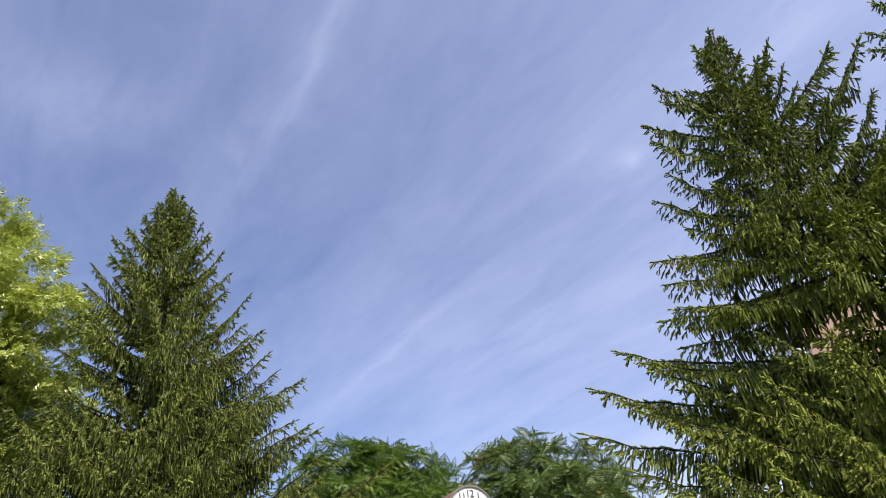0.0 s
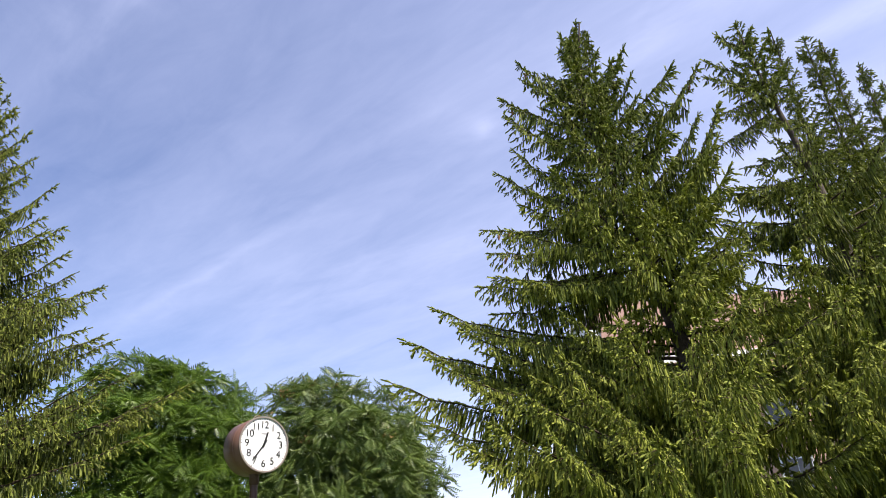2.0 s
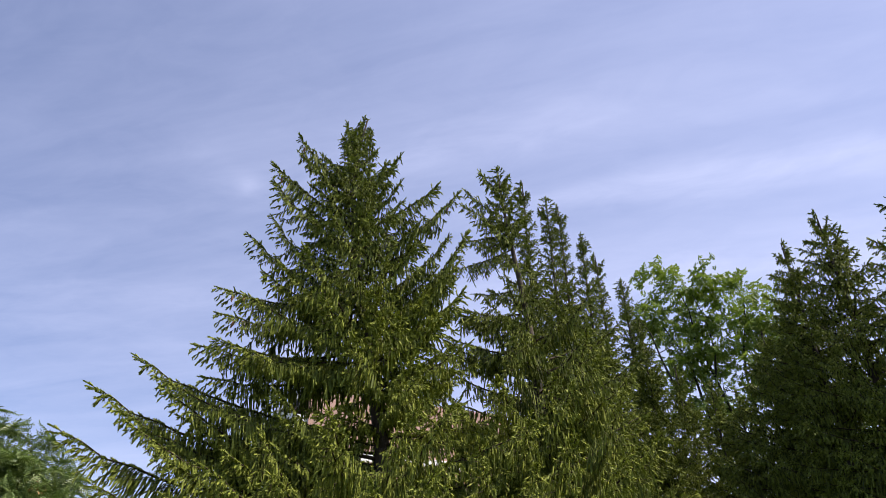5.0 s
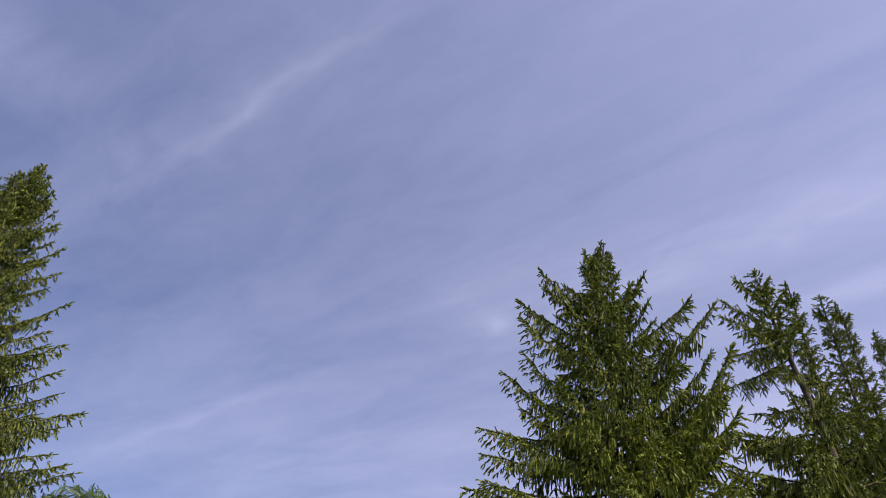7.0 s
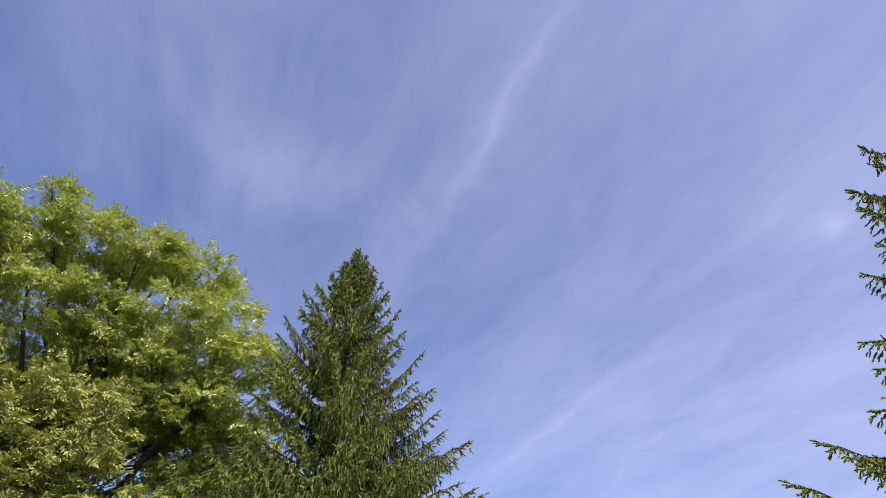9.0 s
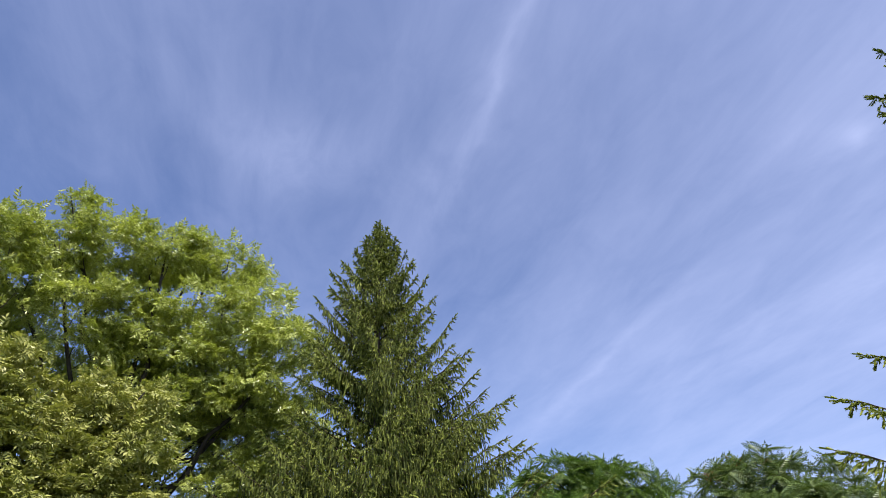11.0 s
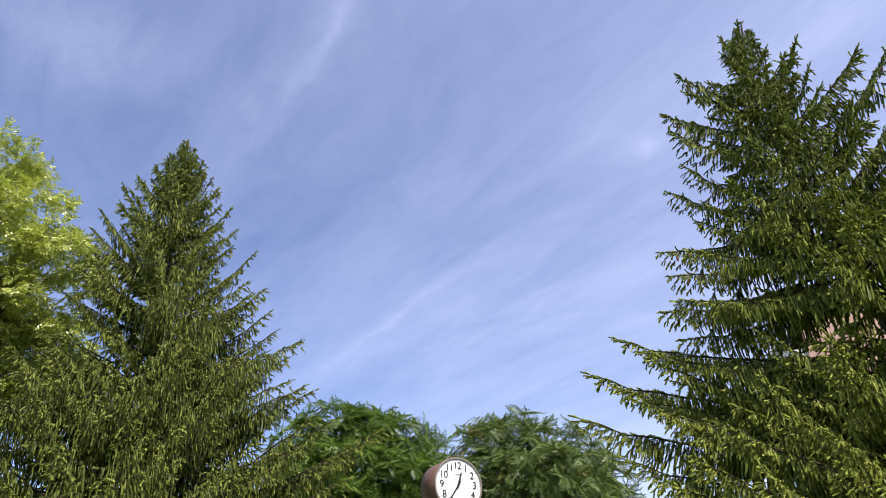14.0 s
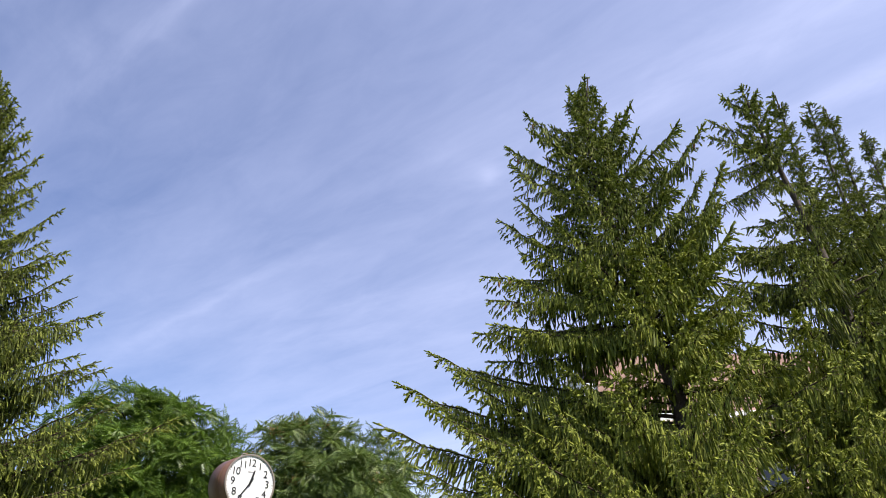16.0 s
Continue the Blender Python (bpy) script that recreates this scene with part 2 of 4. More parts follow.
# ---------------------------------------------------------------- spruces
def shoots(rng, base, way, fall, length, radius, bristles, bristle, down):
    """Needle-clad shoots, all at once: each a thin three-sided body that bends down like a rope, set with needles.
    base, way: n x 3; fall, length: n. Returns n x m x 3 x 3 triangles, and how far along the shoot each one lies."""
    n = len(base)
    ring_at = np.array([0.02, 0.45, 0.94])
    ring_r = np.array([0.50, 0.95, 1.0]) * radius
    swing = rng.normal(size=(n, 3)) * np.array([1, 1, 0.3]) * 0.07

    def along(u):
        bend = u[None, :, None]
        return base[:, None] + length[:, None, None] * (way[:, None] * bend * (1 - 0.3 * bend * np.minimum(fall, 1)[:, None, None])
                                                        + down * fall[:, None, None] * (u ** 1.3)[None, :, None]
                                                        + swing[:, None] * np.sin(bend * 3.0))

    c = along(ring_at)
    tip = along(np.array([1.0]))[:, 0]
    core = unit(tip - base)
    side = unit(np.cross(core, rng.normal(size=(n, 3))))
    up = np.cross(core, side)
    ang = np.arange(3) * 2 * np.pi / 3
    arm = np.cos(ang)[None, :, None] * side[:, None] + np.sin(ang)[None, :, None] * up[:, None]
    rings = c[:, :, None] + arm[:, None] * (ring_r[None, :, None, None] * (0.75 + 0.5 * rng.random((n, 3, 3, 1))))
    tris, at = [], []
    for k in range(2):
        for q in range(3):
            a, b, cc, d = rings[:, k, q], rings[:, k, (q + 1) % 3], rings[:, k + 1, (q + 1) % 3], rings[:, k + 1, q]
            tris += [np.stack([a, b, cc], 1), np.stack([a, cc, d], 1)]
            at += [0.25 + 0.45 * k, 0.25 + 0.45 * k]
    for q in range(3):
        tris.append(np.stack([rings[:, 2, q], rings[:, 2, (q + 1) % 3], tip], 1))
        at.append(0.95)
    for q in range(bristles):
        u = np.array([(q + 0.7) / bristles])
        p = along(u)[:, 0]
        sd = unit(np.cross(core, rng.normal(size=(n, 3))))
        out = unit(sd + core * 0.95)
        wide = unit(np.cross(out, rng.normal(size=(n, 3)))) * radius * 0.48
        tris.append(np.stack([p - wide, p + wide, p + out * bristle * (0.75 + 0.5 * rng.random((n, 1)))], 1))
        at.append(float(u[0]) * 0.97)
    return np.stack(tris, 1), np.array(at)


def branch_mesh(name, length, seed, fine=2, hang=1.0, tilt=0.0):
    """One bough along +x, to be lifted by tilt degrees: a sagging axis that turns up at its end, a frond of side branches,
    and curtains of rope-like needle-clad shoots that hang straight down from them."""
    rng = np.random.default_rng(seed)
    soup = Soup()
    down = np.array([-math.sin(radians(tilt)), 0.0, -math.cos(radians(tilt))])
    k = 14
    s = np.linspace(0, 1, k)
    sway = rng.normal() * 0.05
    axis = np.stack([length * s, length * sway * np.sin(s * math.pi), length * (-0.20 * s + 0.20 * s ** 2.2)], 1)
    axis[2:-1] += rng.normal(size=(k - 3, 3)) * 0.005 * length
    soup.tube(axis, 0.004 + 0.010 * length ** 0.8 * (1 - s) ** 0.9, 5, 0)
    gap2, gap3, radius, bristles = ((0.16, 0.080, 0.0120, 5), (0.115, 0.058, 0.0110, 8), (0.095, 0.046, 0.0105, 11))[fine]
    if length < 0.8:
        gap2 *= 0.72
    base, way, fall, ln, fresh = [], [], [], [], []

    def at_axis(f):
        return np.array([np.interp(f, s, axis[:, i]) for i in range(3)])

    def add(b, w, drop, size, young):
        base.append(b), way.append(w), fall.append(drop), ln.append(size), fresh.append(young)

    def rope(b, sign, size, f):
        add(b, unit(np.array([0.7 + 0.3 * rng.normal(), sign * 0.5 + 0.4 * rng.normal(), 0.15 * rng.normal()])) * (0.22 + 0.5 * max(0.0, f - 0.6)),
            hang * (0.85 + 0.25 * rng.random()) * (1.0 - 0.8 * max(0.0, f - 0.75) / 0.25), size, min(0.5, 0.05 / size) + 0.15 * rng.random())

    width = min(0.10 + 0.17 * length, 0.50)
    long_rope = 0.070 + 0.085 * min(length, 2.6)
    first = 0.16 * length if length > 0.8 else 0.02
    for x in np.arange(first, length * 0.97, gap2):
        for sign in (-1, 1):
            f = min(0.985, (x + rng.random() * gap2) / length)
            b = at_axis(f)
            l2 = width * min(1.0, 0.18 + 1.9 * (1 - f)) * min(1.0, 0.45 + 2.2 * f) * (0.55 + 0.65 * rng.random())
            u = np.linspace(0, 1, 4)
            path = b + l2 * (np.stack([(0.55 + 0.25 * rng.random()) * u, sign * 0.7 * u * (1 - 0.15 * u), 0.10 * u], 1) + down * (hang * (0.30 + 0.5 * rng.random()) * u ** 1.6)[:, None])
            if fine and l2 > 0.15:
                soup.tube(path[::3], (0.005, 0.0025), 3, 0)
            size = long_rope * min(1.0, 0.28 + 1.5 * (1 - f)) * (0.45 + 0.85 * rng.random())
            m = max(2, int(l2 / gap3))
            for q in range(m):
                g = (q + rng.random()) / m
                rope(np.array([np.interp(g, u, path[:, i]) for i in range(3)]), sign, size * (0.7 + 0.6 * rng.random()), f)
            d = unit(path[-1] - path[-2])
            for q in range(2):
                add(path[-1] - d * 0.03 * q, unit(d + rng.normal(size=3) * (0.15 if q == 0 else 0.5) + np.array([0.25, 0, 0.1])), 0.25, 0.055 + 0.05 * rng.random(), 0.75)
    for f in np.linspace(0.10, 0.97, int(length / gap3 * 1.1) + 3):
        f = min(0.99, f + rng.normal() * 0.01)
        rope(at_axis(f), rng.normal() * 0.5, long_rope * min(1.0, 0.30 + 1.4 * (1 - f)) * (0.4 + 0.8 * rng.random()), f)
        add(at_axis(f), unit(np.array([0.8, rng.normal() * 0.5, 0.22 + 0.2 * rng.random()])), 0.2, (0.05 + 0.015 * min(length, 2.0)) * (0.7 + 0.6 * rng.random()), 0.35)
    tip, ahead = axis[-1], unit(axis[-1] - axis[-3])
    for q in range(7):
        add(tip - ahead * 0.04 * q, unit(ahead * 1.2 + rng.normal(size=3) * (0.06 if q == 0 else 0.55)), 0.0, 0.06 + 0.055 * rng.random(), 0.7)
    tris, at = shoots(rng, np.array(base), np.array(way), np.array(fall), np.array(ln), radius, bristles, (0.035, 0.031, 0.028)[fine], down)
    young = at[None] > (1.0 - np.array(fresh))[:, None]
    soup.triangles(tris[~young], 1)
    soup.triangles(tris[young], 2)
    return soup


LENGTHS = (0.32, 0.6, 1.0, 1.5, 2.1, 2.8, 3.5)
POOL = {}


def bough(length, which, fine, dim, tilt):
    """A shared bough mesh of about that length; returns it and its own length."""
    own = min(LENGTHS, key=lambda q: abs(q - length))
    key = (own, which, fine, tilt)
    if key not in POOL:
        POOL[key] = branch_mesh("branch", own, int(own * 1000) + which * 77 + fine, fine, 1.0 if which != 2 else 0.8, tilt)
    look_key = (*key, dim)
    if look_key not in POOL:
        # dim boughs get the shaded copies of needles and tips
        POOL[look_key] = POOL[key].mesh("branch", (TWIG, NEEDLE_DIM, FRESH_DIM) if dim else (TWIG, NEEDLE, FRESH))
    return POOL[look_key], own


def spruce(label, spine, profile, seed, fine=2, dim=False, whorl=0.27, per=5, low=0.9, ends=(), group="spruces", lift=1.0, tall=True, bare=(), lit_below=0.0, inner=0, end_fine=2, stout=1.0):
    """spine: points from the tip down to the base; profile: (metres below the tip, bough length); ends: (az, el, metres
    nearer than the stem, rise over run) of the ends of single boughs; bare: (from, to, heading from, heading to) with
    no other boughs;
    on dim trees the lowest boughs take the lighter copies, direct sun put into the needle colour."""
    rng = np.random.default_rng(seed)
    spine = [Vector(p) for p in spine]
    tip, foot = spine[0], spine[-1]
    root = thing("spruce_tree", (foot.x, foot.y, 0.0), label, "tree", group)
    zs = np.array([p.z for p in spine])[::-1]
    xs, ys = np.array([p.x for p in spine])[::-1], np.array([p.y for p in spine])[::-1]

    def stem(z):
        return np.array([np.interp(z, zs, xs), np.interp(z, zs, ys), z])

    total = tip.z
    hz = np.concatenate([np.linspace(-0.15, 0.5, 4), np.linspace(0.9, total, 22)])
    pts = np.array([stem(max(z, 0.0)) + np.array([0, 0, min(z, 0.0)]) for z in hz])
    for _ in range(3):
        pts[1:-1, :2] = (pts[:-2, :2] + 2 * pts[1:-1, :2] + pts[2:, :2]) / 4
    rad = 0.012 + 0.0135 * stout * (total - np.maximum(hz, 0)) ** 1.02 * (1 if tall else 0.7)
    rad[:2] *= 1.25
    local = pts - np.array([foot.x, foot.y, 0.0])
    soup = Soup()
    soup.tube(local, rad, 10, 0)
    part("trunk", soup.mesh("trunk", (BARK,), True), None, root, "rough grey-brown tapering trunk")

    depth, reach = np.array(profile).T

    def set_bough(z, heading, length, pitch, which, fine=fine):
        # boughs on the far side are built more simply
        outward = math.sin(radians(heading)) * foot.x + math.cos(radians(heading)) * foot.y
        # sunlit needle colours on low boughs, shaded copies higher up
        me, own = bough(length, which, fine if outward < 0.15 * math.hypot(foot.x, foot.y) else 0, dim and z > lit_below, min((0, 25, 55), key=lambda q: abs(q - pitch)))
        ob = part("branch", me, None, root)
        at = np.array([np.interp(z, hz, local[:, i]) for i in range(3)])
        ob.matrix_local = Matrix.Translation(at) @ Matrix.Rotation(radians(90 - heading), 4, "Z") @ Matrix.Rotation(-radians(pitch), 4, "Y") \
            @ Matrix.Rotation(rng.normal() * 0.10, 4, "X") @ Matrix.Scale(length / own, 4)

    # leader and its upright shoots
    set_bough(total - 0.36, rng.random() * 360, 0.38, 86, 0)
    for pitch in (70, 62, 55):
        set_bough(total - 0.50 + 0.05 * rng.normal(), rng.random() * 360, 0.30, pitch, int(rng.integers(0, 2)))
    z, turn = total - 0.42, rng.random() * 360
    while z > low:
        below = total - z
        n = per if below > 0.7 else 3
        for i in range(n):
            ln = float(np.interp(below, depth, reach)) * (0.72 + 0.36 * rng.random())
            zz = z + rng.normal() * whorl * 0.28
            pitch = np.interp(below, [0, 0.5, 1.5, 3.0, 5.5, 8], [62, 52, 40, 30, 18, 8]) * lift + rng.normal() * 6
            heading = (turn + i * 360 / n + rng.normal() * 13) % 360
            which = int(rng.integers(0, 2))
            if any(q[0] < zz < q[1] and q[2] < heading < q[3] for q in bare):
                continue
            set_bough(min(zz, total - 0.35), heading, max(ln, 0.16), pitch, which)
        # short inner boughs close to the stem, mostly in shade
        for i in range(inner if below > 0.9 else 0):
            ln = float(np.interp(below, depth, reach)) * (0.32 + 0.28 * rng.random())
            zz, heading = z + rng.normal() * whorl * 0.4, rng.random() * 360
            if any(q[0] < zz < q[1] and q[2] < heading < q[3] for q in bare):
                continue
            set_bough(zz, heading, max(ln, 0.3), 10 + rng.normal() * 12, 2, 0)
        turn += 137.5
        z -= whorl * (0.75 if below < 1.0 else 1.0) * (0.85 + 0.3 * rng.random())
    away = math.hypot(foot.x, foot.y)
    for az, el, near, slope in ends:
        e = np.array(place(az, el, away - near))
        a = stem(e[2])
        flat = math.hypot(e[0] - a[0], e[1] - a[1])
        start = min(max(e[2] - slope * flat, 0.6), total - 0.4)
        a = stem(start)
        run, rise = math.hypot(e[0] - a[0], e[1] - a[1]), e[2] - start
        set_bough(start, math.degrees(math.atan2(e[0] - a[0], e[1] - a[1])) % 360, math.hypot(run, rise), math.degrees(math.atan2(rise, run)), int(rng.integers(0, 2)), end_fine)
    return root


def spine_of(tip, *lower):
    """tip and lower points as (az, el, d); the stem goes on straight down from the last one to the ground."""
    pts = [place(*q) for q in (tip, *lower)]
    last = pts[-1]
    return [*pts, Vector((last.x, last.y, 0.0))]


# the tall spruce with the long low boughs
D1 = 9.0
first_top = [(29.4, 41.4, 0, 2.0), (24.5, 40.1, 0, 1.1), (24.8, 38.7, 0.2, 0.9), (22.4, 37.5, 0, 0.8), (22.6, 36.1, 0.3, 0.8), (22.8, 33.3, 0.3, 0.85),
             (20.9, 31.6, 0.2, 0.55), (24.4, 29.5, 0.6, 0.6), (22.9, 28.7, 0.3, 0.4), (35.2, 39.3, 0, 1.1), (35.4, 37.1, 0.2, 0.8),
             (39.2, 36.9, 0, 0.75), (41.4, 36.2, 0, 0.85), (37.1, 33.6, 0.2, 0.5), (40.4, 32.6, 0, 0.9), (38.8, 29.5, 0.2, 0.6), (40.6, 28.6, 0, 0.5), (42.2, 32.8, 0, 1.05), (41.6, 30.6, 0.2, 0.9), (41.8, 28.0, 0.2, 0.7), (41.0, 23.6, 0.2, 0.4), (40.0, 25.6, 0.3, 0.35), (39.4, 22.6, 0.3, 0.3), (37.6, 27.0, 0.6, 0.5), (39.4, 20.0, 0.4, 0.2)]
first_mid = [(29.6, 16.9, 0.5, 0.15), (31.0, 18.2, 0.6, 0.2), (28.0, 18.0, 0.3, 0.1), (36.0, 18.6, 0.5, 0.2), (40.6, 21.6, 0.3, 0.2), (36.5, 20.2, 0.9, 0.2), (38.5, 19.3, 0.6, 0.2), (28.8, 21.0, 0.5, 0.0), (19.0, 27.0, 0.2, -0.05), (19.4, 25.0, 0.5, -0.15), (21.5, 26.8, 1.0, 0.05), (18.2, 22.3, 0.3, -0.10), (19.6, 23.0, 0.7, -0.05), (19.2, 19.9, 0.2, -0.15),
             (22.0, 22.4, 0.9, -0.1), (34.3, 30.6, 1.2, 0.5), (35.6, 25.8, 1.1, 0.35), (28.6, 27.2, 1.3, 0.4), (31.5, 24.0, 1.4, 0.2), (36.9, 22.4, 1.0, 0.25), (26.5, 31.0, 1.1, 0.7), (32.5, 34.0, 0.9, 0.8)]
first_low = [(13.8, 20.8, 0, 0.26), (11.1, 18.3, 0, 0.26), (9.7, 15.0, 0.2, 0.22), (12.6, 11.6, 0.5, 0.2), (18.0, 16.8, 0.4, 0.25), (17.0, 14.0, 0.8, 0.22), (21.5, 17.8, 0.4, 0.2), (22.0, 14.4, 1.0, 0.25), (15.8, 19.4, 0.3, 0.28), (13.4, 16.9, 0.3, 0.25), (25.5, 13.0, 1.6, 0.3), (16.4, 18.8, 0.6, 0.3), (14.4, 16.0, 0.9, 0.25), (15.4, 9.5, 0.8, 0.15),
             (29.7, 18.3, 1.9, 0.55), (24.3, 16.4, 1.7, 0.45), (33.5, 12.6, 2.6, 0.35), (37.3, 18.3, 2.2, 0.55), (38.7, 13.2, 2.5, 0.45), (20.0, 13.5, 1.8, 0.3),
             (27.5, 11.6, 2.4, 0.3), (22.5, 10.0, 2.3, 0.25), (31.0, 9.0, 2.8, 0.25), (18.0, 11.0, 1.6, 0.2), (36.0, 10.0, 2.8, 0.3)]
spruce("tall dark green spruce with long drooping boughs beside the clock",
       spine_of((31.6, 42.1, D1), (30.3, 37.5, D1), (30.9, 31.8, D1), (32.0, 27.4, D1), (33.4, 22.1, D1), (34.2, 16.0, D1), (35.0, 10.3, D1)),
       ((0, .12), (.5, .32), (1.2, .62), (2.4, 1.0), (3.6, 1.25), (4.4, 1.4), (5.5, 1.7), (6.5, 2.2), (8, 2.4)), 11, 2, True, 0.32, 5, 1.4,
       first_top + first_mid + first_low, inner=4, lit_below=5.8, bare=((3.9, 4.7, 235, 285), (3.5, 4.9, 196, 235)), stout=1.25)

# the spruce beside it, broad below
D2 = 10.5
second_top = [(46.4, 37.0, 0, 2.0), (43.8, 37.8, 0, 1.6), (42.1, 36.3, 0, 1.0), (41.8, 35.1, 0.2, 0.8), (41.6, 32.0, 0.3, -0.35), (40.2, 29.6, 0.3, -0.45), (43.4, 31.6, 0.6, -0.6), (44.0, 33.6, 0.6, 0.2), (45.0, 30.6, 0.7, -0.3), (42.8, 27.6, 0.2, -0.2), (39.2, 26.2, 0.2, 0.0), (38.8, 23.0, 0.4, 0.05), (48.5, 28.0, 0.7, 0.5), (41.2, 26.4, 0.5, 0.1),
              (40.0, 24.2, 0.7, 0.1), (46.4, 25.5, 1.4, 0.4), (43.7, 27.2, 1.0, 0.3), (49.4, 20.6, 1.7, 0.4), (52.6, 23.7, 1.6, 0.75), (53.4, 21.8, 1.2, 0.6), (50.6, 26.0, 0.6, 0.7)]
second_low = [(55.2, 19.3, 1.8, 0.65), (54.6, 14.0, 2.4, 0.4), (47.3, 14.0, 3.0, 0.4), (42.4, 15.6, 2.8, 0.5), (57.4, 15.2, 1.6, 0.4), (37.8, 20.6, 1.6, 0.25), (40.6, 18.6, 2.0, 0.3),
              (44.5, 20.6, 2.0, 0.35), (50.8, 15.8, 2.6, 0.45), (45.0, 11.0, 3.2, 0.3), (52.0, 10.5, 3.2, 0.3), (57.8, 10.5, 2.4, 0.3), (40.4, 10.5, 2.8, 0.3), (49.0, 10.0, 3.2, 0.3), (47.0, 17.6, 2.5, 0.4)]
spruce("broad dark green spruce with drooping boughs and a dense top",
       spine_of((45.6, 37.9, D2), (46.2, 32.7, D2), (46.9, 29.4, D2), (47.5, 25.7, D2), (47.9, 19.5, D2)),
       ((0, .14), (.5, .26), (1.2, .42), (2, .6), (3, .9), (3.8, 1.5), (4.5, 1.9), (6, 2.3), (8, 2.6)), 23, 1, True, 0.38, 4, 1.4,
       second_top + second_low, inner=3, lit_below=4.6, bare=((6.4, 7.8, 225, 320), (6.2, 7.6, 30, 200)), stout=1.0)

# the spruce on the other side of the clock
D3 = 13.0
third_side = [(-24.1, 34.1, 0, 1.6), (-22.7, 33.6, 0, 1.3), (-21.3, 32.2, 0, 1.2), (-20.4, 30.6, 0, 1.1), (-18.6, 28.9, 0, 0.9), (-18.9, 26.5, 0.3, 0.8), (-18.2, 24.0, 0.3, 0.6),
              (-16.0, 22.8, 0, 0.6), (-13.9, 22.0, 0, 0.6), (-13.4, 18.4, 0.5, 0.5), (-12.4, 18.1, 0.5, 0.4), (-28.3, 34.5, 0, 1.4), (-30.7, 32.5, 0, 1.1), (-32.0, 30.3, 0, 1.0),
              (-32.3, 28.8, 0, 0.8), (-31.5, 26.4, 0.2, 0.8), (-31.4, 23.0, 0.4, 0.5)]
third_low = [(-36.0, 19.7, 1.0, 0.4), (-38.7, 18.0, 0.8, 0.35), (-40.3, 15.4, 0.8, 0.25), (-41.4, 13.0, 1.0, 0.2), (-28.4, 18.7, 2.0, 0.6), (-26.4, 15.7, 2.8, 0.45), (-20.5, 18.2, 2.2, 0.55),
             (-23.9, 22.3, 1.4, 0.8), (-22.8, 15.2, 3.0, 0.4), (-16.3, 14.9, 2.0, 0.4), (-8.9, 13.9, 1.2, 0.3), (-6.6, 15.0, 1.0, 0.35), (-12.2, 16.2, 1.6, 0.4), (-19.4, 12.6, 3.0, 0.35),
             (-13.3, 13.6, 2.2, 0.3), (-33.5, 16.5, 2.2, 0.4), (-37.0, 14.0, 2.2, 0.3), (-31.0, 13.5, 3.0, 0.35), (-27.5, 11.5, 3.4, 0.3), (-9.4, 11.2, 2.0, 0.2)]
third_fill = [(-15.0, 20.6, 0.6, 0.5), (-16.8, 21.0, 1.2, 0.5), (-14.6, 18.8, 0.8, 0.4), (-17.5, 18.6, 1.6, 0.5), (-11.0, 15.6, 1.6, 0.35), (-10.2, 13.0, 1.4, 0.3),
              (-17.4, 26.0, 0, 0.8), (-16.8, 24.2, 0.2, 0.6), (-34.0, 19.5, 1.4, 0.4), (-36.0, 16.8, 1.6, 0.35), (-33.0, 22.0, 0.6, 0.5)]
spruce("dark green conical spruce with pendulous boughs", spine_of((-25.9, 36.8, D3), (-26.0, 28.7, D3), (-25.7, 19.6, D3)),
       ((0, .14), (.5, .40), (1.1, .72), (2, 1.15), (2.6, 1.4), (4.3, 1.7), (5.5, 2.1), (6.2, 2.6), (8, 2.9)), 37, 1, True, 0.28, 6, 2.2,
       third_side + third_low + third_fill, inner=6, lift=1.25, end_fine=1)

# slender spires in a row beyond the broad one
SPIRES = ((48.1, 36.6, 12.0, 1.0), (50.3, 35.0, 12.6, 1.0), (51.4, 34.3, 13.0, 1.0), (53.2, 31.7, 14.2, 1.0), (54.3, 29.9, 15.0, 1.0),
          (56.3, 27.5, 16.2, 1.2), (57.2, 24.2, 16.0, 1.6), (59.4, 20.2, 16.5, 2.0), (61.8, 18.6, 17.0, 2.0))
for i, (az, el, d, wide) in enumerate(SPIRES):
    spruce("slender dark green spruce in a close row", spine_of((az, el, d)),
           ((0, .12), (.5, .17), (1.2, .22 * wide), (2.5, .30 * wide), (4, .55 * wide), (8, 1.2 * wide)), 51 + i, 1, True, 0.19, 5, 3.0, group="row of slender spruces", lift=0.75, tall=False, stout=0.6)

# dark spruces at the end of the row
for i, (az, el, d, wide) in enumerate(((70.0, 27.8, 14.0, 0.7), (73.2, 29.4, 13.5, 0.8), (66.6, 21.8, 15.0, 1.0), (63.6, 17.6, 15.5, 0.9), (68.6, 23.2, 14.6, 1.0), (80.0, 31.0, 13.0, 0.9), (88.0, 34.0, 12.0, 1.0))):
    spruce("dark bluish green spruce, sparse at the top", spine_of((az, el, d)),
           ((0, .12), (.6, .35 * wide), (1.5, .9 * wide), (3, 1.7 * wide), (5, 2.4 * wide), (8, 2.9 * wide)), 81 + i, 0, True, 0.30, 6, 3.2, group="dark spruces at the end of the row", lift=0.7, inner=4)


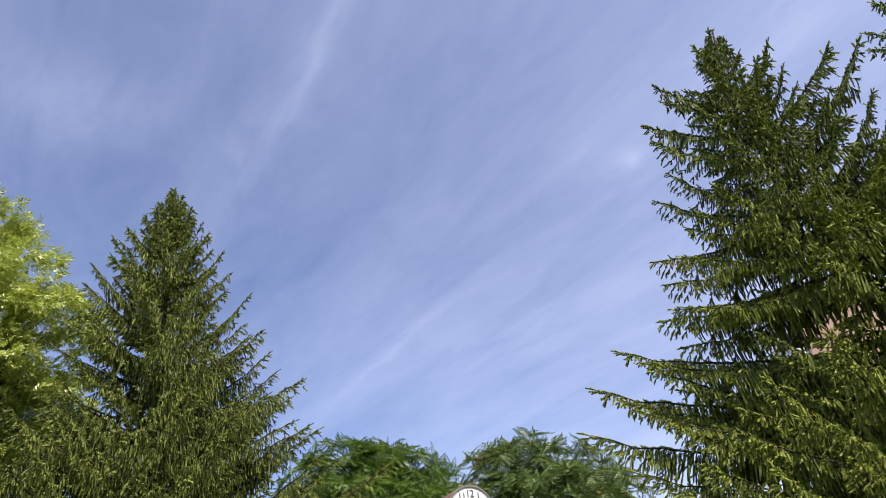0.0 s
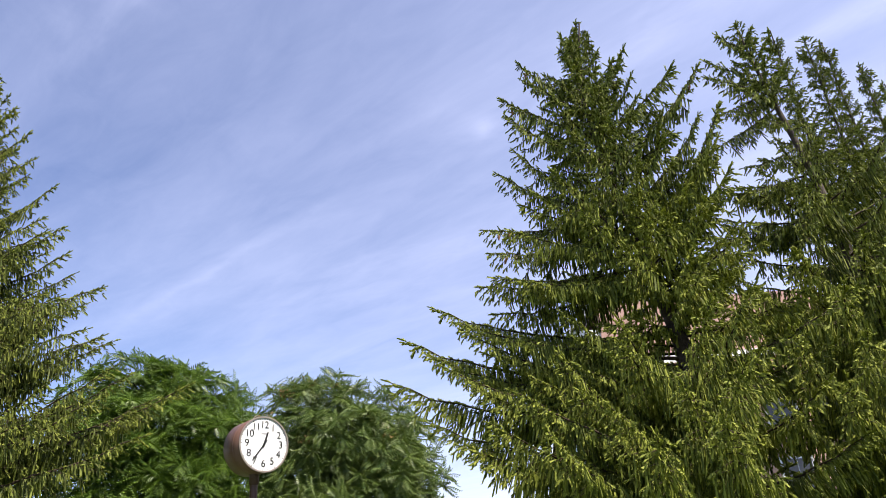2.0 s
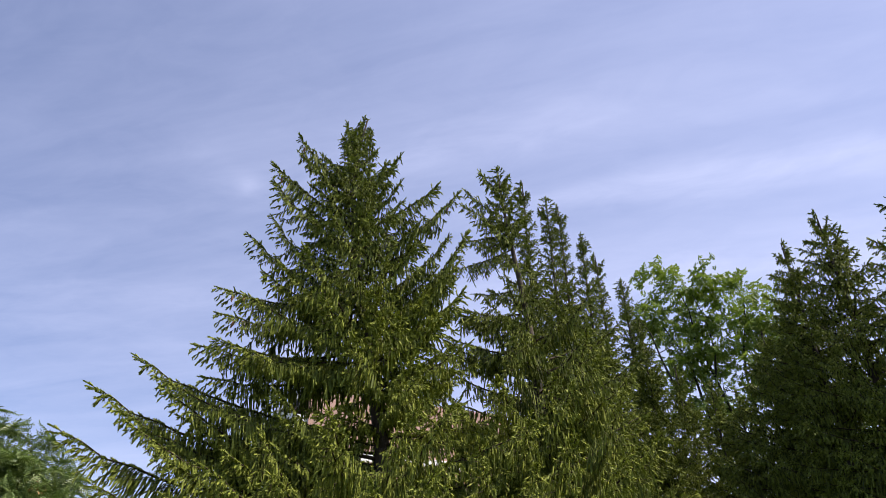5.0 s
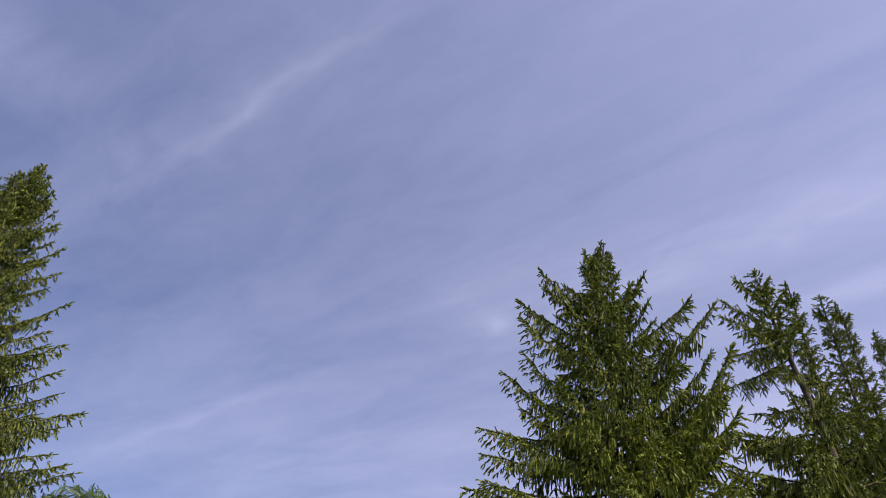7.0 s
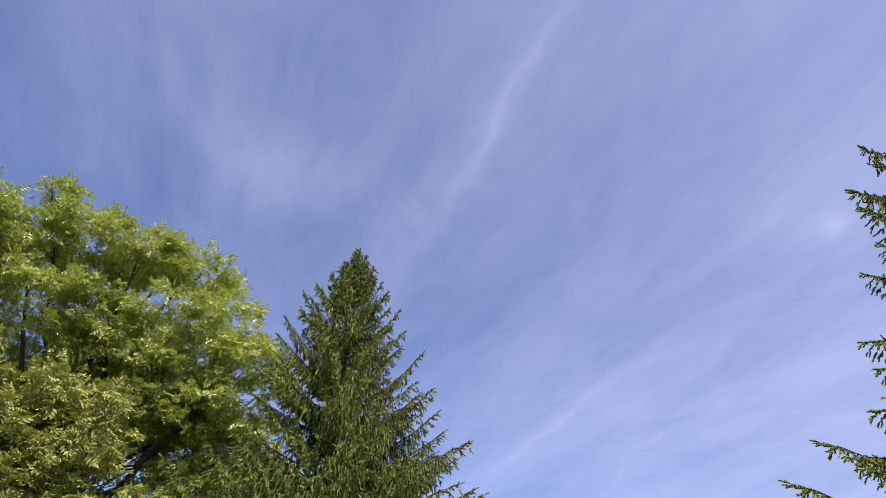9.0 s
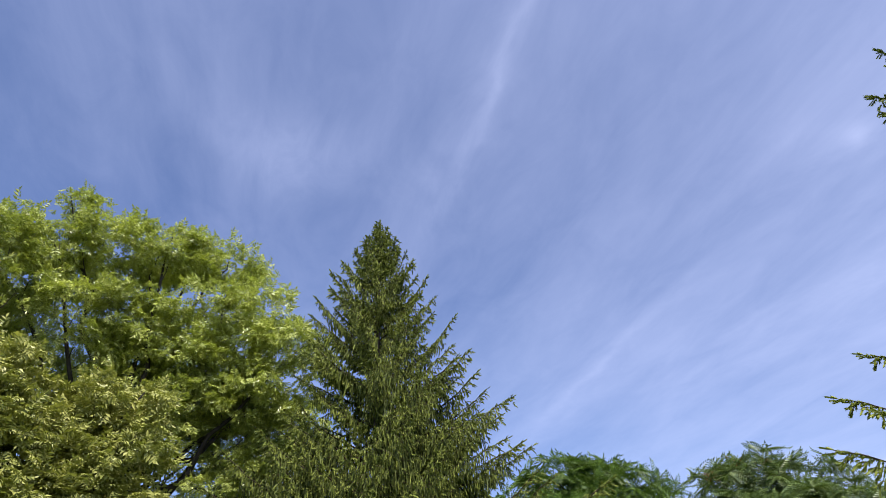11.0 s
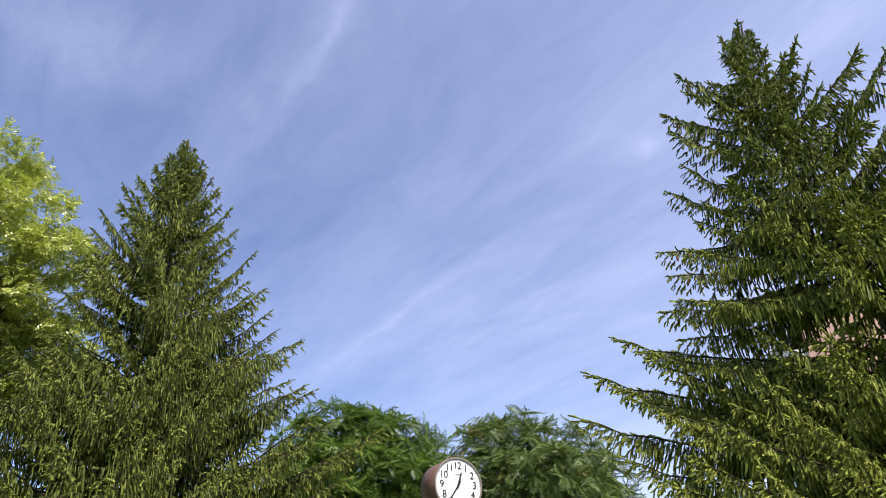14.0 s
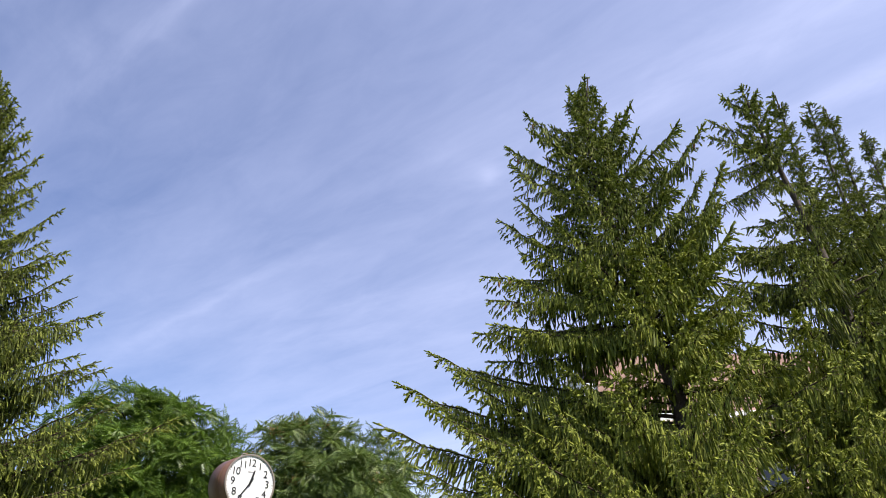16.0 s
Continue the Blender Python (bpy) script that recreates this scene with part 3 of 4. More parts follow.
# cones hanging in the tops of the tall spruce
def build_cones():
    rng = np.random.default_rng(5)
    soup = Soup()
    s = np.linspace(0, 1, 8)
    soup.tube(np.stack([0 * s, 0 * s, -0.12 * s], 1), 0.018 * np.sin(np.pi * (0.12 + 0.84 * s)) + 0.001, 8, 0)
    me = soup.mesh("spruce_cone", (CONE,), True)
    for (az, el, near, slope), back in itertools.product((first_mid[8], first_mid[9], first_top[1], first_top[3], first_top[11], first_top[12]), (0.12, 0.20)):
        e, stem = place(az, el, D1 - near), place(31, 0, D1)
        stem.z = e.z - slope * math.hypot(e.x - stem.x, e.y - stem.y)
        ob = new("spruce_cone", me)
        ob.location = e.lerp(stem, back) + Vector((0.02 * rng.normal(), 0.02 * rng.normal(), -0.03 - 0.04 * (e - stem).length))
        ob.rotation_euler = (rng.normal() * 0.2, rng.normal() * 0.2, rng.random() * 6)
        tagged(ob, "brown spruce cone hanging from a bough", "cone", "cones on the tall spruce")


build_cones()


# ---------------------------------------------------------------- broadleaf trees
def spray_leaflets(pairs, length, leaf, width, droop):
    """A twig or pinnate leaf along +x, as loose triangles: two bent halves to a leaflet."""
    tris = []
    for i in range(pairs):
        f = (i + 0.6) / pairs
        base = np.array([length * f, 0, -droop * length * f * f])
        grow = leaf * (0.65 + 0.5 * math.sin(math.pi * min(1, f * 0.85 + 0.1)))
        for sign in (-1, 1):
            d = unit(np.array([0.45, sign * 1.0, -0.25 - 0.5 * droop]))
            side = unit(np.cross(d, [0, 0, 1.0]))
            mid = base + d * grow * 0.5 + np.array([0, 0, 0.12 * grow])
            end = base + d * grow + np.array([0, 0, -0.18 * grow])
            a, b = mid + side * width / 2 - [0, 0, 0.1 * width], mid - side * width / 2 - [0, 0, 0.1 * width]
            tris += [[base, a, end], [base, end, b]]
    end = np.array([length, 0, -droop * length])
    tris += [[end, end + [leaf * .5, width / 2, -.02], end + [leaf, 0, -.1 * leaf]], [end, end + [leaf, 0, -.1 * leaf], end + [leaf * .5, -width / 2, -.02]]]
    return np.array(tris)


def turned(rng, template, origins, ways, scale):
    """Copies of template (m x 3 x 3) at origins, with +x along ways and the back up, as one array of triangles."""
    x = unit(ways)
    y = unit(np.cross(np.array([0, 0, 1.0]), x) + rng.normal(size=x.shape) * 0.42)
    z = np.cross(x, y)
    z = unit(z)
    y = np.cross(z, x)
    rot = np.stack([x, y, z], -1) * scale[:, None, None]
    out = np.einsum("nij,mkj->nmki", rot, template) + origins[:, None, None, :]
    return out.reshape(-1, 3, 3)


def limbs(soup, rng, foot, fork, ends, r0, mat=0, twigs=3, twig_r=0.006):
    """A trunk to the fork and limbs from it to the ends, each with some twigs."""
    k = np.linspace(0, 1, 9)
    way = fork - foot
    trunk = foot + way * k[:, None] + np.stack([0.12 * np.sin(3 * k), 0.1 * np.sin(2.3 * k + 1) - 0.084, 0 * k], 1) * (k * (1 - k) * 4)[:, None]
    rad = r0 * (1.25 - 0.6 * k)
    rad[0] *= 1.3
    soup.tube(trunk, rad, 10, mat)
    for e in ends:
        start = foot + way * (0.55 + 0.45 * rng.random())
        bend = start + (e - start) * 0.5 + np.array([0, 0, 0.12 * np.linalg.norm(e - start)]) + rng.normal(size=3) * 0.18
        p = ((1 - k) ** 2)[:, None] * start + (2 * k * (1 - k))[:, None] * bend + (k ** 2)[:, None] * e
        p[1:-1] += rng.normal(size=(7, 3)) * 0.08
        soup.tube(p, r0 * 0.30 * (1 - k) ** 0.8 + 0.010, 7, mat)
        for q in range(twigs):
            f = 0.35 + 0.6 * rng.random()
            b0 = np.array([np.interp(f, k, p[:, i]) for i in range(3)])
            ln = 0.45 + 0.65 * rng.random()
            d = unit(unit(e - start) * 0.7 + rng.normal(size=3) * 0.75 + [0, 0, 0.35])
            t = np.linspace(0, 1, 6)
            pp = b0 + d * ln * t[:, None] + np.stack([0 * t, 0 * t, 0.12 * t * t], 1) + rng.normal(size=(6, 3)) * 0.02 * t[:, None]
            soup.tube(pp, twig_r * 2.2 * (1 - t) + 0.003, 5, mat)


def in_lobes(rng, lobes, density, shell=0.55):
    """Random points in the outer part of the lobes (az, el, d, radius across, radius up) and their outward ways."""
    pts, ways = [], []
    for az, el, d, rh, rv in lobes:
        c = np.array(place(az, el, d))
        n = int(density * rh * rh)
        u = unit(rng.normal(size=(n, 3)))
        r = (shell + (1 - shell) * rng.random(n) ** 0.7) * (0.90 + 0.22 * np.sin(u[:, 0] * 5 + az) * np.sin(u[:, 2] * 6 + el) + 0.04 * rng.normal(size=n))
        p = c + u * r[:, None] * np.array([rh, rh, rv])
        pts.append(p)
        ways.append(u)
    return np.concatenate(pts), np.concatenate(ways)


def clumped(rng, pts, ways, per, spread):
    """Spreads each point into a loose clump, so that the crown has lumps and gaps."""
    p = np.repeat(pts, per, 0)
    off = unit(rng.normal(size=(len(p), 3))) * rng.random((len(p), 1)) ** 0.45 * 1.65 * np.array([spread, spread, spread * 0.34])
    return p + off, np.repeat(ways, per, 0)


def leafy_tree(name, label, foot_at, fork_z, r0, lobes, template, leaf_mat, seed, density, per, spread, scale=1.0, limb_twigs=4, group="", shell=0.5, hang=0.08, bark=ASH_BARK):
    rng = np.random.default_rng(seed)
    az, d = foot_at
    base = place(az, 0, d)
    root = thing(name, (base.x, base.y, 0), label, "tree", group)
    shift = np.array([base.x, base.y, 0.0])
    wood = Soup()
    ends = []
    for laz, lel, ld, rh, rv in lobes:
        c = np.array(place(laz, lel, ld))
        for q in range(1):
            ends.append(c + rng.normal(size=3) * np.array([rh, rh, rv]) * 0.35 - shift)
    limbs(wood, rng, np.array([0, 0, -0.1]), np.array([0.1, 0, fork_z]), ends, r0, 0, limb_twigs)
    part("trunk", wood.mesh("trunk", (bark,), True), None, root, "dark branching trunk and limbs")
    pts, ways = in_lobes(rng, lobes, density, shell)
    p, w = clumped(rng, pts, ways, per, spread)
    w = w * np.array([0.6, 0.6, 0.3]) + rng.normal(size=w.shape) * 0.55 + np.array([0, 0, -hang])
    tris = turned(rng, template, p - shift, w, scale * (0.7 + 0.6 * rng.random(len(p))))
    crown = Soup()
    crown.triangles(tris, 0)
    part("crown", crown.mesh("crown", (leaf_mat,)), None, root, "dense crown of small leaves")
    return root


ash = spray_leaflets(3, 0.17, 0.105, 0.050, 0.3)
leafy_tree("ash_tree", "large light green broadleaf tree with an uneven crown", (-46, 16.5), 6.5, 0.24,
           ((-53.4, 34.2, 16, .55, .5), (-55.5, 30.6, 16, 1.4, .7), (-50, 31.5, 16, 1.5, .95), (-45.5, 32.2, 16, 1.3, .8), (-41.2, 32.5, 16.2, 1.05, .6),
            (-38.7, 32.1, 16.5, .65, .45), (-38.2, 28.4, 15.6, 1.45, .75), (-33.8, 26.2, 15, 1.1, .65), (-47, 26.6, 16, 1.4, .7), (-42.8, 25.0, 15.8, 1.2, .55), (-52, 25, 16.5, 2.0, 1.3),
            (-57.5, 27.5, 16, 1.3, 1.1), (-35.5, 22.4, 15.6, 1.3, .9), (-40, 23.5, 15.8, 1.3, .9), (-33.0, 19.5, 16, 1.2, 1.0), (-36.5, 18.6, 16.5, 1.3, .9), (-46.5, 21.5, 17, 1.6, .8), (-44.8, 17.6, 15.6, .9, .7), (-43.0, 20.2, 15.8, 1.0, .6), (-38.2, 14.8, 16.5, 1.2, .7), (-41.0, 20.8, 16, 1.2, .6), (-37.5, 21.0, 15.8, 1.2, .8), (-47, 18.6, 16, 1.3, .8), (-34.5, 16.5, 16.2, 1.2, .8)),
           ash, ASH_LEAF, 101, 27, 26, 0.22, 0.85, 5)
leafy_tree("ash_tree", "tall light green broadleaf tree at the edge of the lawn", (-66, 15), 4.4, 0.22,
           ((-61.8, 31.2, 14.5, .9, .8), (-64, 29.5, 14.5, 1.6, 1.3), (-69, 31.5, 15, 2.0, 1.4), (-61.5, 26, 14.5, 1.2, 1.1), (-66, 24, 15, 2.2, 1.5), (-73, 28, 15, 2.0, 1.6), (-60.5, 21, 14.5, 1.2, 1.0)),
           ash, ASH_LEAF, 102, 18, 24, 0.26, 1.0)
leafy_tree("locust_tree", "yellow-green broadleaf tree in full leaf in front of taller ones", (-54, 11.6), 2.2, 0.16,
           ((-57, 20.6, 11, 1.2, .75), (-52.5, 19.8, 11, 1.0, .65), (-47.6, 19.0, 11.2, .75, .6), (-60.5, 17.5, 11, 1.3, .8), (-54.5, 16.0, 11, 1.3, .8),
            (-49.5, 14.6, 11, 1.1, .8), (-58.5, 12.5, 11, 1.4, .8), (-46.6, 12.6, 11.5, .8, .6), (-52, 11, 11, 1.4, .8), (-64, 20, 11.5, 1.3, 1.0), (-46.6, 20.6, 11, .7, .55), (-46.0, 16.6, 11, .75, .55), (-45.8, 13.6, 11, .8, .5), (-44.5, 10.5, 11, 1.0, .5)),
           ash, GOLD_LEAF, 103, 40, 26, 0.18, 0.8)

pinnate = spray_leaflets(9, 0.36, 0.090, 0.028, 0.42)


def sumac(label, foot_at, lobes, leaf_mat, seed, density, seeds=0):
    rng = np.random.default_rng(seed)
    base = place(foot_at[0], 0, foot_at[1])
    root = thing("sumac_tree", (base.x, base.y, 0), label, "tree", "pinnate-leaved trees behind the clock")
    shift = np.array([base.x, base.y, 0.0])
    lobes = [(q[0], q[1] - 0.75, *q[2:]) for q in lobes]
    pts, ways = in_lobes(rng, lobes, density, 0.72)
    wood = Soup()
    ends = [np.array(place(q[0], q[1], q[2])) - shift for q in lobes]
    limbs(wood, rng, np.array([0, 0, -0.1]), np.array([0, 0.1, 2.3]), ends, 0.15, 0, 0)
    part("trunk", wood.mesh("trunk", (ASH_BARK,), True), None, root, "dark branching trunk and limbs")
    n = 11
    turn = rng.random(len(pts))[:, None] * 6.28 + np.arange(n)[None] * 2.4 + rng.normal(size=(len(pts), n)) * 0.2
    rise = 0.25 + 0.5 * rng.random((len(pts), n, 1))
    stem = unit(ways * 0.75 + np.array([0, 0, 0.45]) + rng.normal(size=ways.shape) * 0.2)
    across = unit(np.cross(stem, rng.normal(size=stem.shape)))
    over = np.cross(stem, across)
    w = np.cos(turn)[..., None] * across[:, None] + np.sin(turn)[..., None] * over[:, None] + rise * stem[:, None]
    p = np.repeat(pts, n, 0)
    tris = turned(rng, pinnate, p - shift, w.reshape(-1, 3), 0.7 + 0.55 * rng.random(len(p)))
    crown = Soup()
    crown.triangles(tris, 0)
    part("crown", crown.mesh("crown", (leaf_mat,)), None, root, "layered crown of feathery pinnate leaves")
    if seeds:
        head = Soup()
        pick = rng.permutation(pts[(ways[:, 1] < -0.35) & (np.abs(ways[:, 2]) < 0.7)])[:seeds] - shift
        t = rng.normal(size=(len(pick) * 60, 3)) * np.array([.09, .09, .06]) + np.repeat(pick, 60, 0) + np.array([0, -0.12, 0.12])
        o = rng.normal(size=(len(t), 2, 3)) * 0.022
        head.triangles(np.stack([t, t + o[:, 0], t + o[:, 1]], 1), 0)
        tagged(part("seed_head", head.mesh("seed_head", (SEED,)), None, root, "small reddish seed clusters"), kind="stuff")


sumac("vivid green tree with feathery pinnate leaves", (-8, 17.4),
      ((-10.8, 15.9, 17, .95, .65), (-8.2, 15.3, 17, .95, .65), (-5.4, 14.4, 17, .95, .65), (-3.0, 13.4, 17, .7, .6), (-12.5, 14.2, 17.3, 1.1, .9),
       (-9.5, 12.5, 16.6, 1.4, .9), (-5.5, 11.5, 16.4, 1.3, .9), (-2.4, 10.8, 16.8, .8, .8), (-9, 9.2, 16.6, 1.5, .8), (-4.5, 8.6, 16.6, 1.4, .8), (-13, 10.5, 17, 1.3, 1.0), (-7, 6.5, 17, 2.0, .8)),
      SUMAC_LEAF, 201, 40)
sumac("dull green tree with feathery pinnate leaves and reddish seed clusters", (5, 17.4),
      ((1.8, 14.2, 17, .75, .6), (4.3, 14.5, 17, .95, .6), (7.0, 13.6, 17, .95, .6), (9.4, 12.2, 17, .8, .6), (11.2, 10.6, 17, .6, .5), (2.0, 11.4, 16.6, 1.1, .8),
       (5.5, 11.4, 16.2, 1.3, .8), (8.8, 10.0, 16.6, 1.1, .7), (3.5, 8.6, 16.4, 1.4, .8), (8.5, 7.8, 16.6, 1.4, .7), (12.0, 8.3, 17, .8, .6), (5.5, 6.2, 17, 2.2, .8)),
      SUMAC_DULL, 202, 42, 14)

broad = spray_leaflets(3, 0.18, 0.11, 0.075, 0.3)
leafy_tree("maple_tree", "bright green broadleaf tree with a loose, airy crown behind spruces", (63, 22), 4.2, 0.2,
           ((59.6, 27.0, 22, .9, .7), (62.5, 26.2, 22, 1.2, .8), (65.4, 25.0, 22, 1.1, .8), (68, 22.6, 22, 1.0, .8), (60, 23.8, 22, 1.4, .9), (64, 22, 22, 1.6, 1.0), (58, 24.5, 22, .9, .8),
            (60.5, 20, 22, 1.3, .8), (67, 19, 22, 1.6, 1.0), (62, 17, 22, 1.5, .8)),
           broad, MAPLE_LEAF, 301, 17, 11, 0.26, 1.0, 7, shell=0.3)


# ---------------------------------------------------------------- clock
def disc(radius, depth, seg=72, bevel=0.0):
    """A disc along -y, its front at y = 0."""
    bm = bmesh.new()
    bmesh.ops.create_cone(bm, cap_ends=True, segments=seg, radius1=radius, radius2=radius, depth=depth, matrix=Matrix.Rotation(radians(90), 4, "X") @ Matrix.Translation((0, 0, -depth / 2)))
    if bevel:
        bmesh.ops.bevel(bm, geom=[e for e in bm.edges if len(e.link_faces) == 2 and e.calc_face_angle() > 1.0], offset=bevel, segments=3, profile=0.6, affect="EDGES")
    for f in bm.faces:
        f.smooth = len(f.verts) == 4
    return bm


def block(sx, sy, sz, at=(0, 0, 0), turn=None, bevel=0.0):
    bm = bmesh.new()
    bmesh.ops.create_cube(bm, size=1, matrix=Matrix.Translation(at) @ (turn or Matrix()) @ Matrix.Diagonal((sx, sy, sz, 1)))
    if bevel:
        bmesh.ops.bevel(bm, geom=list(bm.edges), offset=bevel, segments=2, affect="EDGES")
    return bm


def ring(outer, inner, front, back, seg=72):
    bm = bmesh.new()
    rows = [(outer, back), (outer, front), (inner, front), (inner, back)]
    loops = [[bm.verts.new((r * math.sin(2 * math.pi * i / seg), y, r * math.cos(2 * math.pi * i / seg))) for i in range(seg)] for r, y in rows]
    for k in range(4):
        for i in range(seg):
            bm.faces.new((loops[k][i], loops[k][(i + 1) % seg], loops[(k + 1) % 4][(i + 1) % seg], loops[(k + 1) % 4][i]))
    bmesh.ops.recalc_face_normals(bm, faces=bm.faces)
    return bm


def letters(text, size):
    cu = bpy.data.curves.new("numeral", "FONT")
    cu.body, cu.size, cu.align_x, cu.align_y, cu.extrude = text, size, "CENTER", "CENTER", 0.0015
    ob = bpy.data.objects.new("numeral", cu)
    scene.collection.objects.link(ob)
    bpy.context.view_layer.update()
    me = bpy.data.meshes.new_from_object(ob.evaluated_get(bpy.context.evaluated_depsgraph_get()))
    bpy.data.objects.remove(ob)
    bm = bmesh.new()
    bm.from_mesh(me)
    bmesh.ops.remove_doubles(bm, verts=bm.verts, dist=0.0002)
    bm.to_mesh(me)
    bm.free()
    me.materials.clear()
    me.materials.append(INK)
    return me


def build_clock():
    face = place(-0.55, 10.5, 9.5)
    turn = 30.0
    depth, r = 0.45, 0.36
    a = radians(turn)
    normal = Vector((math.sin(a), -math.cos(a), 0))
    middle = face - normal * depth / 2
    clock = thing("street_clock", (middle.x, middle.y, 0), "round brown steel street clock with a white dial on a post", "clock")
    clock.rotation_euler = (0, 0, a)
    h, f = face.z, -depth / 2
    at = Matrix.Translation((0, f, h))

    def put(name, bm, mat, parent=clock, label=""):
        if isinstance(bm, bmesh.types.BMesh):
            bm.transform(at)
        return part(name, bm, mat, parent, label)

    # the drum is open in front; the dial sits a little inside
    bm = bmesh.new()
    rows = [(r - 0.012, 0.012), (r - 0.012, 0.0), (r, 0.004), (r, depth - 0.02), (r - 0.02, depth), (0.02, depth + 0.004)]
    seg = 96
    loops = [[bm.verts.new((q * math.sin(2 * math.pi * i / seg), y, q * math.cos(2 * math.pi * i / seg))) for i in range(seg)] for q, y in rows]
    for k in range(len(rows) - 1):
        for i in range(seg):
            bm.faces.new((loops[k][i], loops[k][(i + 1) % seg], loops[k + 1][(i + 1) % seg], loops[k + 1][i])).smooth = True
    bm.faces.new(loops[-1])
    bmesh.ops.recalc_face_normals(bm, faces=bm.faces)
    drum = put("drum", bm, CASE, label="brown painted steel drum")
    put("rim", ring(r + 0.004, r - 0.016, -0.006, 0.006), RIM, drum, "thin worn metal rim")
    put("seam", ring(r + 0.003, r - 0.004, 0.175, 0.187), CASE, drum)
    bm = disc(r - 0.014, 0.01)
    bm.transform(Matrix.Translation((0, 0.008, 0)))
    dial = put("dial", bm, DIAL, label="white dial with black numerals")
    for k in range(1, 13):
        q = radians(30 * k)
        for i, digit in enumerate(str(k)):
            ob = part("numeral", letters(digit, 0.135), None, dial)
            slide = (i - 0.5) * 0.062 if k > 9 else 0.0
            ob.matrix_local = at @ Matrix.Translation((0.25 * math.sin(q) + slide, 0.0045, 0.25 * math.cos(q))) @ Matrix.Rotation(radians(90), 4, "X")
    for k in range(60):
        q = radians(6 * k)
        big = k % 5 == 0
        spot = Matrix.Rotation(q, 4, "Y") @ Matrix.Translation((0, 0.0065, 0.329))
        put("minute_mark", marked(spot, big), INK, dial)
    put("maker_mark", block(0.085, 0.002, 0.016, (0, 0.0065, 0.135)), PALE_INK, dial)
    for name, ang, ln, tail, w, y in (("hour_pointer", 18, 0.175, 0.05, 0.026, 0.001), ("minute_pointer", 217, 0.285, 0.07, 0.016, -0.004)):
        bm = bmesh.new()
        shape = [(-w / 2, -tail), (w / 2, -tail), (w / 2 * 0.9, ln * 0.9), (0, ln), (-w / 2 * 0.9, ln * 0.9)]
        fr = [bm.verts.new((x, y - 0.0015, z)) for x, z in shape]
        bk = [bm.verts.new((x, y + 0.0015, z)) for x, z in shape]
        bm.faces.new(fr)
        bm.faces.new(bk[::-1])
        for i in range(5):
            bm.faces.new((fr[i], bk[i], bk[(i + 1) % 5], fr[(i + 1) % 5]))
        bmesh.ops.recalc_face_normals(bm, faces=bm.faces)
        bm.transform(Matrix.Rotation(radians(ang), 4, "Y"))
        put(name, bm, INK)
    bm = disc(0.016, 0.014, 24)
    bm.transform(Matrix.Translation((0, -0.007, 0)))
    put("hub", bm, INK)
    # post, collar and lifting ring
    soup = Soup()
    z = np.array([0.0, 0.03, 0.03, 1.5, h - r - 0.10])
    soup.tube(np.stack([0 * z, 0 * z, z], 1), np.array([0.11, 0.11, 0.052, 0.05, 0.05]), 24, 0)
    part("post", soup.mesh("post", (POST,), True), None, clock, "dark brown painted steel post")
    soup = Soup()
    z = np.array([h - r - 0.13, h - r - 0.125, h - r + 0.02])
    soup.tube(np.stack([0 * z, 0 * z, z], 1), np.array([0.05, 0.064, 0.064]), 24, 0)
    part("collar", soup.mesh("collar", (POST,), True), None, clock)
    soup = Soup()
    q = np.linspace(0, np.pi, 14)
    soup.tube(np.stack([0.055 * np.cos(q), 0 * q, h + r - 0.004 + 0.06 * np.sin(q)], 1), np.full(14, 0.006), 8, 0)
    part("lifting_ring", soup.mesh("lifting_ring", (RIM,), True), None, clock, "small wire lifting ring")


def marked(spot, big):
    bm = block(0.010 if big else 0.004, 0.002, 0.017 if big else 0.012)
    bm.transform(spot)
    return bm


build_clock()


# ---------------------------------------------------------------- buildings
def wall_frame(az, d, turn=0.0):
    """A frame at the foot of a facade: x along it, y away from the eye, z up."""
    p = place(az, 0, d)
    return Matrix.Translation((p.x, p.y, 0)) @ Matrix.Rotation(radians(-az + turn), 4, "Z")


def window(parent, x, z, w, h, y=0.0):
    win = part("window", block(w + 0.16, 0.10, h + 0.16, (x, y - 0.03, z)), WHITE, parent, "white framed window")
    part("pane", block(w / 2 - 0.05, 0.02, h - 0.04, (x - w / 4, y - 0.086, z)), GLASS_DARK, win)
    part("pane", block(w / 2 - 0.05, 0.02, h - 0.04, (x + w / 4, y - 0.086, z)), GLASS_DARK, win)
    part("sill", block(w + 0.3, 0.22, 0.06, (x, y - 0.1, z - h / 2 - 0.11)), WHITE, win)


